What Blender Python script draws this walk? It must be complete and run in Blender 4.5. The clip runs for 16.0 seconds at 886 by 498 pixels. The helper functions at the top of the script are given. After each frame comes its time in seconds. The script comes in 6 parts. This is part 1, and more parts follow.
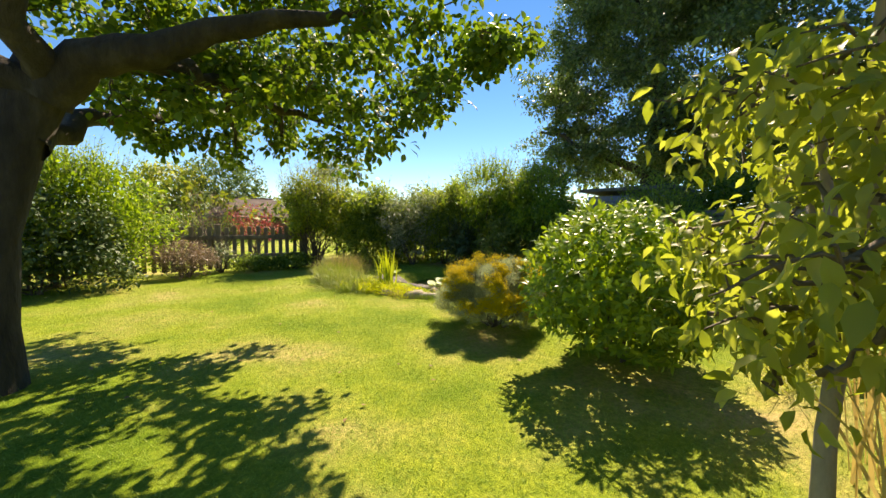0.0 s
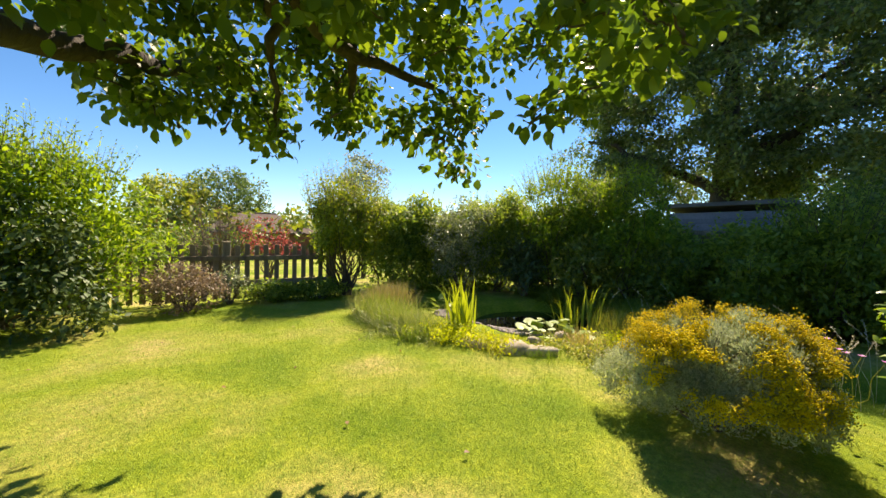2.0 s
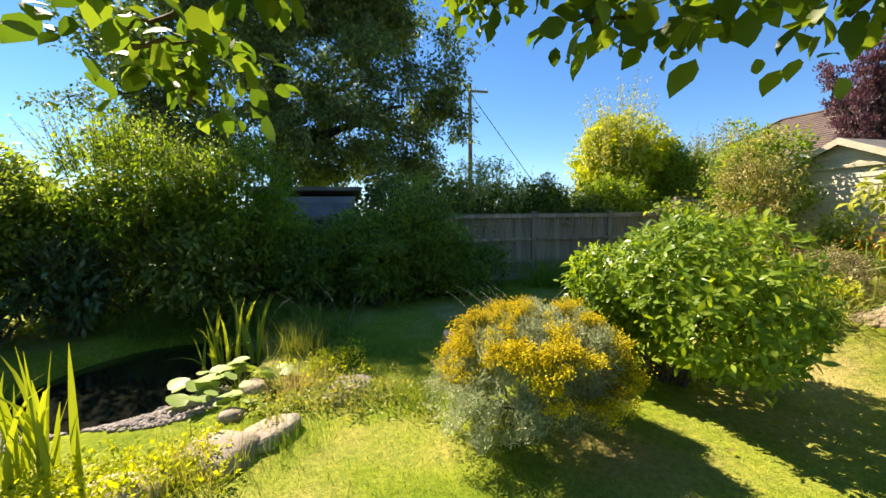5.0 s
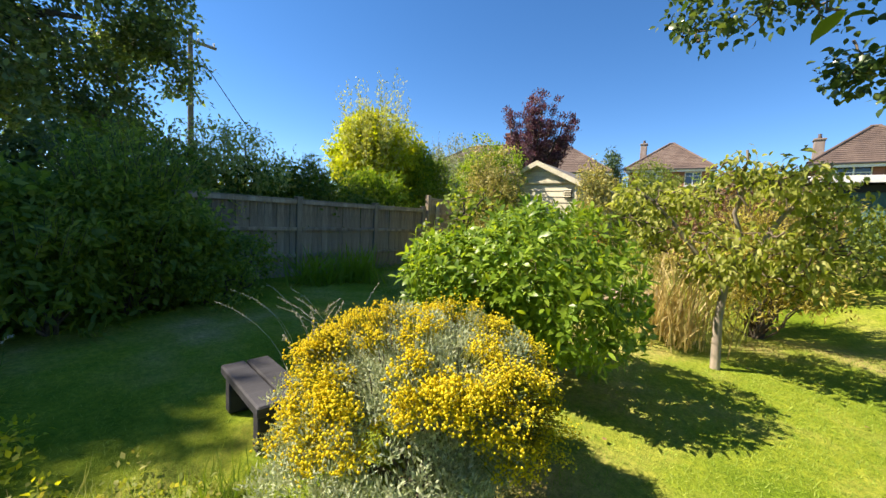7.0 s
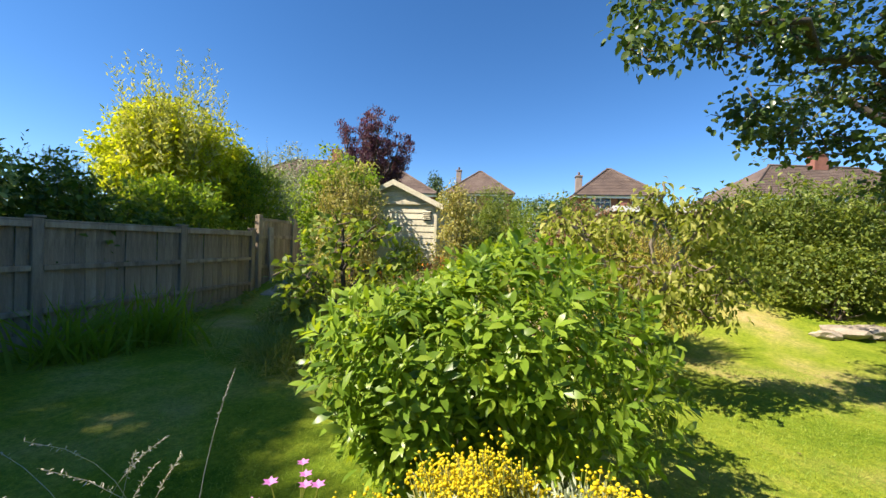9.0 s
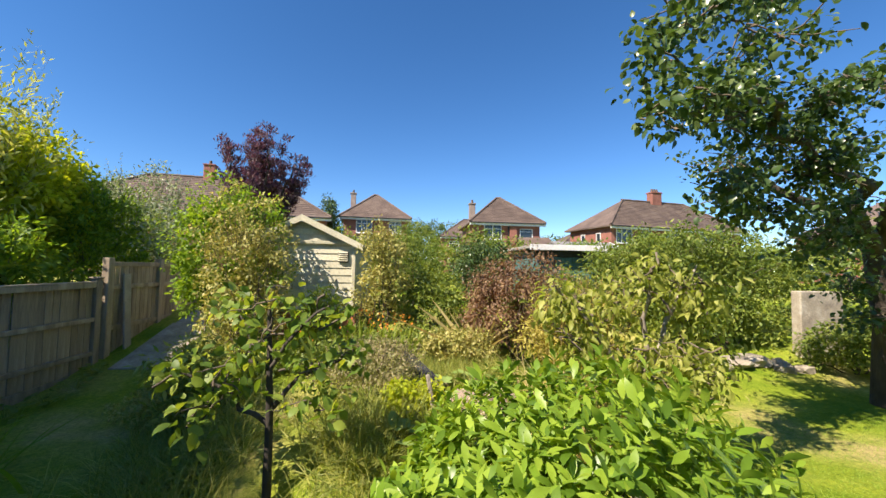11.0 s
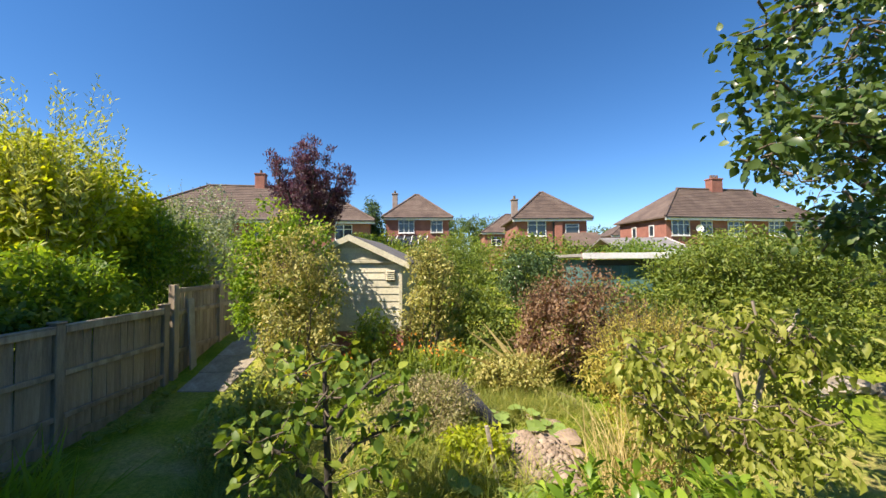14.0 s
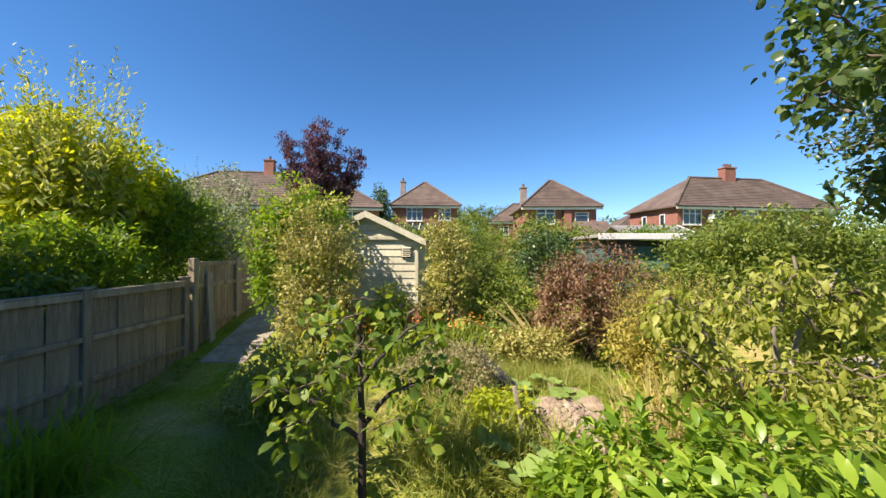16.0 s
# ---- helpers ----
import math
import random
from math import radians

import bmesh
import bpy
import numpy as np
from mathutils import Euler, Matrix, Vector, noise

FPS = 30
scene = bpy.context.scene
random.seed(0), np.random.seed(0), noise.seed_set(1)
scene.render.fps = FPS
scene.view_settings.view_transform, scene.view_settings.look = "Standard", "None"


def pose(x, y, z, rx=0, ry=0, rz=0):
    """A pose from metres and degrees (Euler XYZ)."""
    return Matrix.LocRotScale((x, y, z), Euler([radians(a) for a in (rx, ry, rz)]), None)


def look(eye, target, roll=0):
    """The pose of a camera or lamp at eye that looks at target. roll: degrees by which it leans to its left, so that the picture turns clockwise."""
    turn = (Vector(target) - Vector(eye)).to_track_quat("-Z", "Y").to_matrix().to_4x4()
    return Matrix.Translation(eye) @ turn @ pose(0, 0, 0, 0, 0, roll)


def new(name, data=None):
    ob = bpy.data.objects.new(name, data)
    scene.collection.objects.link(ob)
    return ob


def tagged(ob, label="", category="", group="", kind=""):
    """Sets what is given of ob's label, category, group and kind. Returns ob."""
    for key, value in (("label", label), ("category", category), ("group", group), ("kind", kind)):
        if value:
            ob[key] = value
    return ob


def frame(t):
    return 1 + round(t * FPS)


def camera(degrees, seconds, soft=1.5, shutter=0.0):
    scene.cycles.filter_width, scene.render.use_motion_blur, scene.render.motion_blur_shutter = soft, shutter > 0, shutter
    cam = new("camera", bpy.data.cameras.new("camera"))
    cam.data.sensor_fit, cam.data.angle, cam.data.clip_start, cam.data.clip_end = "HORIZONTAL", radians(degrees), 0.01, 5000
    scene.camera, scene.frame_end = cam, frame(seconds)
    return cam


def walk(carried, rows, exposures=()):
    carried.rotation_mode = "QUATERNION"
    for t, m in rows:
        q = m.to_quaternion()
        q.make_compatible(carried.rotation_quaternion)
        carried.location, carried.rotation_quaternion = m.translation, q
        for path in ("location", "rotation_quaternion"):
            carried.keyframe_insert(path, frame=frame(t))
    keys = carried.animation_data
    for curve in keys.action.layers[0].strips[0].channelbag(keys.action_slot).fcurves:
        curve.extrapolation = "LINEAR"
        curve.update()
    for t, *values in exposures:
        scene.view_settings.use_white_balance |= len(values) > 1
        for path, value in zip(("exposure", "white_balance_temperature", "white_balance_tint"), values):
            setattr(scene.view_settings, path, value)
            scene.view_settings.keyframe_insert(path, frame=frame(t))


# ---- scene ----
cam = camera(99.5, 16.0)

PATH = [
    (0, (9.263, 8.974, 1.366), (8.114, 7.345, 1.202), 0.7),
    (0.5, (9.218, 8.33, 1.417), (8.067, 6.703, 1.249), 0.8),
    (1, (9.239, 7.732, 1.398), (8.082, 6.107, 1.254), 1.1),
    (1.5, (9.236, 7.13, 1.385), (8.074, 5.506, 1.282), 1.4),
    (2, (9.246, 6.562, 1.366), (8.092, 4.93, 1.294), 1.4),
    (2.5, (9.214, 6.072, 1.386), (8.069, 4.434, 1.323), 1.3),
    (3, (9.13, 5.648, 1.404), (7.963, 4.025, 1.337), 1.0),
    (3.5, (9.042, 5.352, 1.425), (7.547, 4.025, 1.349), 0.1),
    (4, (8.914, 5.088, 1.452), (6.999, 4.522, 1.33), -0.8),
    (4.5, (8.7, 4.674, 1.48), (6.705, 4.68, 1.335), -0.8),
    (5, (8.483, 4.312, 1.513), (6.535, 4.735, 1.35), -0.7),
    (5.2, (8.379, 4.221, 1.535), (6.474, 4.804, 1.354), -0.7),
    (7.3, (7.052, 4.13, 1.339), (5.973, 5.808, 1.199), 2.6),
    (7.5, (6.956, 4.186, 1.347), (5.986, 5.93, 1.217), 2.2),
    (8, (6.609, 4.335, 1.39), (5.921, 6.21, 1.271), 2.2),
    (8.5, (6.364, 4.606, 1.443), (5.844, 6.536, 1.375), 2.0),
    (9, (5.957, 4.814, 1.475), (5.56, 6.774, 1.448), 2.1),
    (9.5, (5.69, 4.897, 1.576), (5.502, 6.887, 1.64), 1.8),
    (10, (5.451, 5.143, 1.615), (5.449, 7.141, 1.705), 2.0),
    (12.3, (5.061, 5.76, 2.364), (5.301, 7.743, 2.469), 0.3),
    (12.5, (5.062, 5.767, 2.371), (5.282, 7.752, 2.477), 0.2),
    (13, (5.038, 5.773, 2.412), (5.165, 7.766, 2.507), 0.0),
    (13.5, (5.032, 5.765, 2.411), (5.06, 7.764, 2.488), -0.2),
    (14, (5.041, 5.763, 2.403), (5.003, 7.761, 2.465), -0.4),
    (14.5, (5.055, 5.765, 2.379), (4.989, 7.763, 2.429), -0.2),
    (15, (5.011, 5.779, 2.33), (4.943, 7.778, 2.365), -0.2),
    (15.5, (4.971, 5.805, 2.217), (4.905, 7.803, 2.24), -0.0),
    (16, (4.828, 5.78, 2.128), (4.76, 7.779, 2.142), 0.1),
]
walk(cam, [(t, look(eye, target, roll)) for t, eye, target, roll in PATH],
     [(0.0, 1.28, 7900, 16), (1.0, 1.38, 7900, 16), (2.5, 1.2, 7700, 16), (4.0, 1.24, 7700, 16), (5.2, 1.4, 7400, 16), (7.3, 1.26, 6900, 15), (10.2, 1.18, 6750, 15), (12.3, 1.1, 6750, 15), (16.0, 1.1, 6750, 15)])

# ---- world and sun ----
SUN_YAW, SUN_UP = 124.0, 47.0
sx, sy = -math.sin(radians(SUN_YAW)), math.cos(radians(SUN_YAW))
world = bpy.data.worlds.new("sky")
scene.world = world
world.use_nodes = True
wn = world.node_tree.nodes
sky = wn.new("ShaderNodeTexSky")
sky.sky_type, sky.sun_disc = "NISHITA", False
sky.sun_elevation, sky.sun_rotation = radians(SUN_UP), math.atan2(sx, sy)
sky.air_density, sky.dust_density, sky.ozone_density, sky.altitude = 1.0, 0.0, 5.0, 1500.0
wn["Background"].inputs["Strength"].default_value = 0.09
vivid = wn.new("ShaderNodeHueSaturation")
vivid.inputs["Saturation"].default_value = 1.2
world.node_tree.links.new(sky.outputs["Color"], vivid.inputs["Color"])
world.node_tree.links.new(vivid.outputs["Color"], wn["Background"].inputs["Color"])
sun_data = bpy.data.lights.new("sun", "SUN")
sun_data.energy, sun_data.angle, sun_data.color = 5.0, radians(0.5), (1.0, 0.91, 0.77)
sun = new("sun", sun_data)
cu = math.cos(radians(SUN_UP))
sun.matrix_world = look((sx * cu * 60, sy * cu * 60, math.sin(radians(SUN_UP)) * 60), (0, 0, 0))


# ---- materials ----
def nodes_of(name):
    m = bpy.data.materials.new(name)
    m.use_nodes = True
    nt = m.node_tree
    return m, nt, nt.nodes["Principled BSDF"], nt.nodes["Material Output"]


def ramp(nt, fac, stops):
    r = nt.nodes.new("ShaderNodeValToRGB")
    els = r.color_ramp.elements
    while len(els) < len(stops):
        els.new(0.5)
    for e, (p, c) in zip(els, stops):
        e.position, e.color = p, (*c, 1)
    nt.links.new(fac, r.inputs["Fac"])
    return r.outputs["Color"]


def noise_of(nt, scale, detail=4, rough=0.6, coords=None, stretch=None):
    n = nt.nodes.new("ShaderNodeTexNoise")
    n.inputs["Scale"].default_value, n.inputs["Detail"].default_value, n.inputs["Roughness"].default_value = scale, detail, rough
    if coords is None:
        coords = nt.nodes.new("ShaderNodeTexCoord").outputs["Object"]
    if stretch:
        mp = nt.nodes.new("ShaderNodeMapping")
        mp.inputs["Scale"].default_value = stretch
        nt.links.new(coords, mp.inputs["Vector"])
        coords = mp.outputs["Vector"]
    nt.links.new(coords, n.inputs["Vector"])
    return n.outputs["Fac"]


def mixed(nt, fac, a, b, mode="MIX"):
    m = nt.nodes.new("ShaderNodeMix")
    m.data_type, m.blend_type = "RGBA", mode
    for sock, v in ((m.inputs["Factor"], fac), (m.inputs["A"], a), (m.inputs["B"], b)):
        if isinstance(v, bpy.types.NodeSocket):
            nt.links.new(v, sock)
        elif isinstance(v, tuple):
            sock.default_value = (*v, 1)
        else:
            sock.default_value = v
    return m.outputs["Result"]


def bump(nt, bsdf, height, strength, dist=0.01):
    b = nt.nodes.new("ShaderNodeBump")
    b.inputs["Strength"].default_value, b.inputs["Distance"].default_value = strength, dist
    nt.links.new(height, b.inputs["Height"])
    nt.links.new(b.outputs["Normal"], bsdf.inputs["Normal"])


def rough_mat(name, c1, c2, c3=None, scale=3.0, fine=60.0, rough=0.8, bumps=0.3, dist=0.01, stretch=None, metal=0.0, per="object"):
    """A matt surface: blotches at one scale, grain at another, and each piece a little its own."""
    m, nt, p, out = nodes_of(name)
    a = noise_of(nt, scale, 5, 0.6, None, stretch)
    b = noise_of(nt, fine, 3, 0.6, None, stretch)
    col = ramp(nt, a, [(0.3, c1), (0.55, c2), (0.75, c3 or c2)])
    g = ramp(nt, b, [(0.25, (0.72,) * 3), (0.75, (1.15,) * 3)])
    col = mixed(nt, 0.8, col, g, "MULTIPLY")
    info = nt.nodes.new("ShaderNodeObjectInfo").outputs["Random"] if per == "object" else nt.nodes.new("ShaderNodeNewGeometry").outputs["Random Per Island"]
    tone = ramp(nt, info, [(0.0, (0.78,) * 3), (1.0, (1.12,) * 3)])
    col = mixed(nt, 0.9, col, tone, "MULTIPLY")
    nt.links.new(col, p.inputs["Base Color"])
    p.inputs["Roughness"].default_value, p.inputs["Metallic"].default_value = rough, metal
    bump(nt, p, b, bumps, dist)
    return m


def leaf_mat(name, c1, c2, c3, trans=0.4, glow=(1.5, 1.35, 0.5), rough=0.5, patch=0.8):
    """Leaves: gloss above, light shining through from behind, each leaf of its own green."""
    m, nt, p, out = nodes_of(name)
    rnd = nt.nodes.new("ShaderNodeNewGeometry").outputs["Random Per Island"]
    big = noise_of(nt, patch, 3, 0.6)
    mth = nt.nodes.new("ShaderNodeMath")
    mth.operation, mth.inputs[1].default_value = "MULTIPLY_ADD", 0.55
    nt.links.new(rnd, mth.inputs[0])
    half = nt.nodes.new("ShaderNodeMath")
    half.operation, half.inputs[1].default_value = "MULTIPLY", 0.45
    nt.links.new(big, half.inputs[0])
    nt.links.new(half.outputs[0], mth.inputs[2])
    col = ramp(nt, mth.outputs[0], [(0.1, c1), (0.45, c2), (0.85, c3)])
    nt.links.new(col, p.inputs["Base Color"])
    p.inputs["Roughness"].default_value = rough
    p.inputs["Specular IOR Level"].default_value = 0.35
    tr = nt.nodes.new("ShaderNodeBsdfTranslucent")
    nt.links.new(mixed(nt, 1.0, col, glow, "MULTIPLY"), tr.inputs["Color"])
    mx = nt.nodes.new("ShaderNodeMixShader")
    mx.inputs["Fac"].default_value = trans
    nt.links.new(p.outputs[0], mx.inputs[1])
    nt.links.new(tr.outputs[0], mx.inputs[2])
    nt.links.new(mx.outputs[0], out.inputs["Surface"])
    return m


def glass_mat(name, col=(0.03, 0.04, 0.05)):
    m, nt, p, out = nodes_of(name)
    p.inputs["Base Color"].default_value = (*col, 1)
    p.inputs["Roughness"].default_value = 0.06
    p.inputs["Specular IOR Level"].default_value = 0.8
    bump(nt, p, noise_of(nt, 1.5, 2), 0.05)
    return m


M = {}
M["apple"] = leaf_mat("apple_leaf", (0.035, 0.075, 0.016), (0.1, 0.18, 0.03), (0.23, 0.3, 0.05), 0.48, (1.35, 1.35, 0.45))
M["pear"] = leaf_mat("pear_leaf", (0.03, 0.06, 0.02), (0.075, 0.13, 0.035), (0.17, 0.22, 0.08), 0.3, (1.2, 1.3, 0.5), 0.3)
M["hazel"] = leaf_mat("hazel_leaf", (0.07, 0.14, 0.02), (0.17, 0.29, 0.03), (0.3, 0.42, 0.05), 0.55)
M["choisya"] = leaf_mat("choisya_leaf", (0.06, 0.13, 0.016), (0.18, 0.3, 0.03), (0.36, 0.48, 0.06), 0.42, rough=0.35)
M["santolina"] = leaf_mat("santolina_leaf", (0.2, 0.25, 0.13), (0.36, 0.42, 0.24), (0.58, 0.61, 0.42), 0.32, (1, 1, 0.75), 0.8)
M["button"] = leaf_mat("button_flower", (0.75, 0.6, 0.015), (0.82, 0.7, 0.024), (0.88, 0.79, 0.07), 0.45, (1, 0.95, 0.4), 0.8)
M["hedge"] = leaf_mat("hedge_leaf", (0.07, 0.13, 0.035), (0.18, 0.28, 0.06), (0.35, 0.45, 0.1), 0.6)
M["laurel"] = leaf_mat("laurel_leaf", (0.040, 0.089, 0.018), (0.092, 0.164, 0.026), (0.226, 0.297, 0.045), 0.50, rough=0.4)
M["privet"] = leaf_mat("privet_leaf", (0.09, 0.15, 0.022), (0.2, 0.29, 0.037), (0.4, 0.44, 0.06), 0.45)
M["silver"] = leaf_mat("silver_leaf", (0.11, 0.15, 0.07), (0.22, 0.27, 0.14), (0.46, 0.48, 0.36), 0.38, (1.2, 1.2, 0.8), 0.35)
M["dark_tree"] = leaf_mat("dark_tree_leaf", (0.05, 0.085, 0.038), (0.105, 0.16, 0.06), (0.22, 0.29, 0.105), 0.42, (1.2, 1.3, 0.6), 0.4)
M["yellow"] = leaf_mat("golden_leaf", (0.22, 0.3, 0.025), (0.43, 0.5, 0.03), (0.62, 0.62, 0.045), 0.55, (1.2, 1.15, 0.4))
M["bamboo"] = leaf_mat("bamboo_leaf", (0.2, 0.26, 0.06), (0.38, 0.43, 0.11), (0.56, 0.56, 0.2), 0.45, (1.2, 1.1, 0.5))
M["feather"] = leaf_mat("feathery_straw_leaf", (0.24, 0.22, 0.04), (0.42, 0.37, 0.07), (0.6, 0.5, 0.13), 0.4, (1.1, 1.0, 0.5))
# dark, barely translucent leaves: the tall bush's shaded side put into colour
M["shaded_leaf"] = leaf_mat("shaded_underside_leaf", (0.03, 0.06, 0.02), (0.06, 0.11, 0.03), (0.12, 0.17, 0.055), 0.12, rough=0.55)
M["pale_straw"] = leaf_mat("bleached_grass", (0.48, 0.45, 0.34), (0.62, 0.58, 0.46), (0.74, 0.7, 0.58), 0.3, (1, 1, 0.9))
M["purple"] = leaf_mat("purple_leaf", (0.05, 0.028, 0.038), (0.1, 0.055, 0.07), (0.17, 0.1, 0.12), 0.4, (1.4, 0.8, 0.95))
M["bronze"] = leaf_mat("bronze_leaf", (0.1, 0.06, 0.04), (0.22, 0.13, 0.075), (0.36, 0.25, 0.12), 0.35, (1.3, 0.95, 0.6))
M["variegated"] = leaf_mat("variegated_leaf", (0.14, 0.176, 0.04), (0.36, 0.35, 0.09), (0.6, 0.52, 0.2), 0.35, (1.2, 1.1, 0.6))
M["mid"] = leaf_mat("shrub_leaf", (0.062, 0.105, 0.022), (0.144, 0.208, 0.037), (0.287, 0.327, 0.059), 0.40)
M["fig"] = leaf_mat("fig_leaf", (0.06, 0.115, 0.02), (0.15, 0.24, 0.035), (0.37, 0.43, 0.07), 0.48)
M["quince"] = leaf_mat("quince_leaf", (0.14, 0.17, 0.03), (0.31, 0.34, 0.06), (0.52, 0.51, 0.16), 0.5, (1.15, 1.25, 0.5))
M["hosta"] = leaf_mat("hosta_leaf", (0.1, 0.2, 0.045), (0.22, 0.34, 0.075), (0.44, 0.5, 0.19), 0.30)
M["soft_grass"] = leaf_mat("soft_grey_grass", (0.14, 0.19, 0.05), (0.28, 0.34, 0.1), (0.46, 0.46, 0.2), 0.4, (1.1, 1.1, 0.6))
M["iris"] = leaf_mat("iris_blade", (0.130, 0.230, 0.027), (0.276, 0.378, 0.041), (0.486, 0.513, 0.068), 0.40)
M["straw"] = leaf_mat("dry_grass", (0.270, 0.230, 0.081), (0.486, 0.392, 0.162), (0.675, 0.567, 0.270), 0.35, (1.1, 1, 0.7))
M["meadow"] = leaf_mat("long_grass", (0.121, 0.176, 0.034), (0.270, 0.324, 0.068), (0.486, 0.446, 0.135), 0.40)
M["turf"] = leaf_mat("lawn_grass", (0.095, 0.189, 0.016), (0.203, 0.324, 0.027), (0.38, 0.46, 0.1), 0.35, (1.2, 1.15, 0.5), 0.7, 0.5)
M["orange"] = leaf_mat("orange_flower", (0.675, 0.135, 0.014), (0.750, 0.243, 0.027), (0.750, 0.405, 0.041), 0.20, (1, 0.8, 0.5))
M["pink"] = leaf_mat("pink_flower", (0.540, 0.135, 0.472), (0.675, 0.203, 0.567), (0.750, 0.405, 0.675), 0.20, (1, 1, 1))
M["red"] = leaf_mat("red_leaf", (0.203, 0.027, 0.027), (0.405, 0.068, 0.068), (0.540, 0.162, 0.135), 0.30, (1.2, 0.8, 0.8))
M["heather"] = leaf_mat("pinkish_leaf", (0.135, 0.108, 0.068), (0.270, 0.203, 0.135), (0.405, 0.324, 0.230), 0.30, (1.1, 1, 0.8))
M["spent"] = leaf_mat("spent_flower_leaf", (0.16, 0.17, 0.06), (0.29, 0.28, 0.11), (0.46, 0.36, 0.22), 0.35, (1.1, 1.05, 0.7))
M["holly"] = leaf_mat("deep_green_leaf", (0.025, 0.055, 0.02), (0.06, 0.11, 0.035), (0.14, 0.19, 0.07), 0.15, rough=0.3)
M["grey_render"] = rough_mat("grey_chimney_brick", (0.2, 0.16, 0.14), (0.28, 0.23, 0.2), (0.34, 0.29, 0.26), 2, 12, 0.9, 0.3)
M["slate"] = rough_mat("grey_slate", (0.14, 0.13, 0.125), (0.21, 0.2, 0.19), (0.27, 0.26, 0.25), 1.5, 12, 0.85, 0.3)
M["bark"] = rough_mat("bark", (0.035, 0.028, 0.022), (0.07, 0.058, 0.045), (0.13, 0.115, 0.09), 6, 30, 0.95, 0.9, 0.02, (1, 1, 0.35))
M["pale_bark"] = rough_mat("pale_bark", (0.2, 0.17, 0.13), (0.33, 0.28, 0.22), (0.44, 0.39, 0.32), 6, 30, 0.9, 0.6, 0.01, (1, 1, 0.35))
M["twig"] = rough_mat("twig", (0.08, 0.06, 0.04), (0.14, 0.11, 0.075), None, 8, 60, 0.9, 0.4)
M["fence"] = rough_mat("weathered_fence_wood", (0.2, 0.155, 0.105), (0.37, 0.3, 0.21), (0.49, 0.415, 0.3), 2, 40, 0.85, 0.5, 0.006, (4, 4, 0.5))
M["picket"] = rough_mat("brown_fence_wood", (0.14, 0.11, 0.07), (0.25, 0.2, 0.135), (0.36, 0.3, 0.21), 3, 40, 0.85, 0.5, 0.006, (4, 4, 0.6))
M["concrete"] = rough_mat("concrete", (0.22, 0.2, 0.18), (0.33, 0.31, 0.27), (0.42, 0.4, 0.36), 2, 50, 0.9, 0.4)
M["cream"] = rough_mat("cream_paint", (0.5, 0.47, 0.33), (0.6, 0.56, 0.41), (0.66, 0.63, 0.48), 1.5, 30, 0.6, 0.12, 0.004)
M["felt"] = rough_mat("roofing_felt", (0.1, 0.095, 0.085), (0.16, 0.15, 0.135), (0.2, 0.19, 0.17), 3, 120, 0.95, 0.3)
M["tile"] = rough_mat("clay_roof_tile", (0.085, 0.06, 0.05), (0.14, 0.1, 0.08), (0.19, 0.15, 0.12), 0.8, 8, 0.9, 0.4, 0.03)
M["brick"] = rough_mat("red_brick", (0.24, 0.095, 0.07), (0.32, 0.135, 0.1), (0.39, 0.19, 0.14), 1.2, 9, 0.9, 0.3, 0.02)
M["white"] = rough_mat("white_paint", (0.66, 0.66, 0.64), (0.78, 0.78, 0.76), None, 2, 30, 0.5, 0.1)
M["glass"] = glass_mat("window_glass")
M["green_felt"] = rough_mat("green_shed_paint", (0.06, 0.15, 0.14), (0.09, 0.2, 0.19), (0.12, 0.25, 0.235), 2, 30, 0.7, 0.2)
M["blue_shed"] = rough_mat("grey_blue_paint", (0.17, 0.19, 0.24), (0.24, 0.27, 0.34), None, 2, 30, 0.7, 0.2)
M["black"] = rough_mat("dark_plastic", (0.015, 0.015, 0.016), (0.03, 0.03, 0.032), None, 3, 40, 0.5, 0.2)
M["stone"] = rough_mat("pale_stone", (0.25, 0.21, 0.16), (0.38, 0.33, 0.25), (0.5, 0.46, 0.38), 4, 30, 0.9, 0.6, 0.02)
M["rock"] = rough_mat("rubble_stone", (0.22, 0.16, 0.11), (0.34, 0.26, 0.19), (0.45, 0.37, 0.28), 5, 30, 0.95, 0.7, 0.02, None, 0, "island")
M["gravel"] = rough_mat("pond_pebble", (0.16, 0.14, 0.13), (0.3, 0.27, 0.25), (0.42, 0.39, 0.37), 8, 60, 0.8, 0.3, 0.01, None, 0, "island")
M["bench"] = rough_mat("dark_bench_wood", (0.016, 0.017, 0.021), (0.032, 0.033, 0.039), (0.055, 0.056, 0.066), 3, 40, 0.8, 0.4, 0.006, (4, 0.5, 4))
M["pole"] = rough_mat("pole_wood", (0.1, 0.09, 0.08), (0.16, 0.15, 0.14), None, 3, 40, 0.9, 0.3)
M["soil"] = rough_mat("dry_soil", (0.07, 0.05, 0.035), (0.13, 0.1, 0.07), (0.2, 0.16, 0.11), 2, 40, 0.95, 0.6, 0.03)
M["water"] = glass_mat("pond_water", (0.012, 0.014, 0.01))


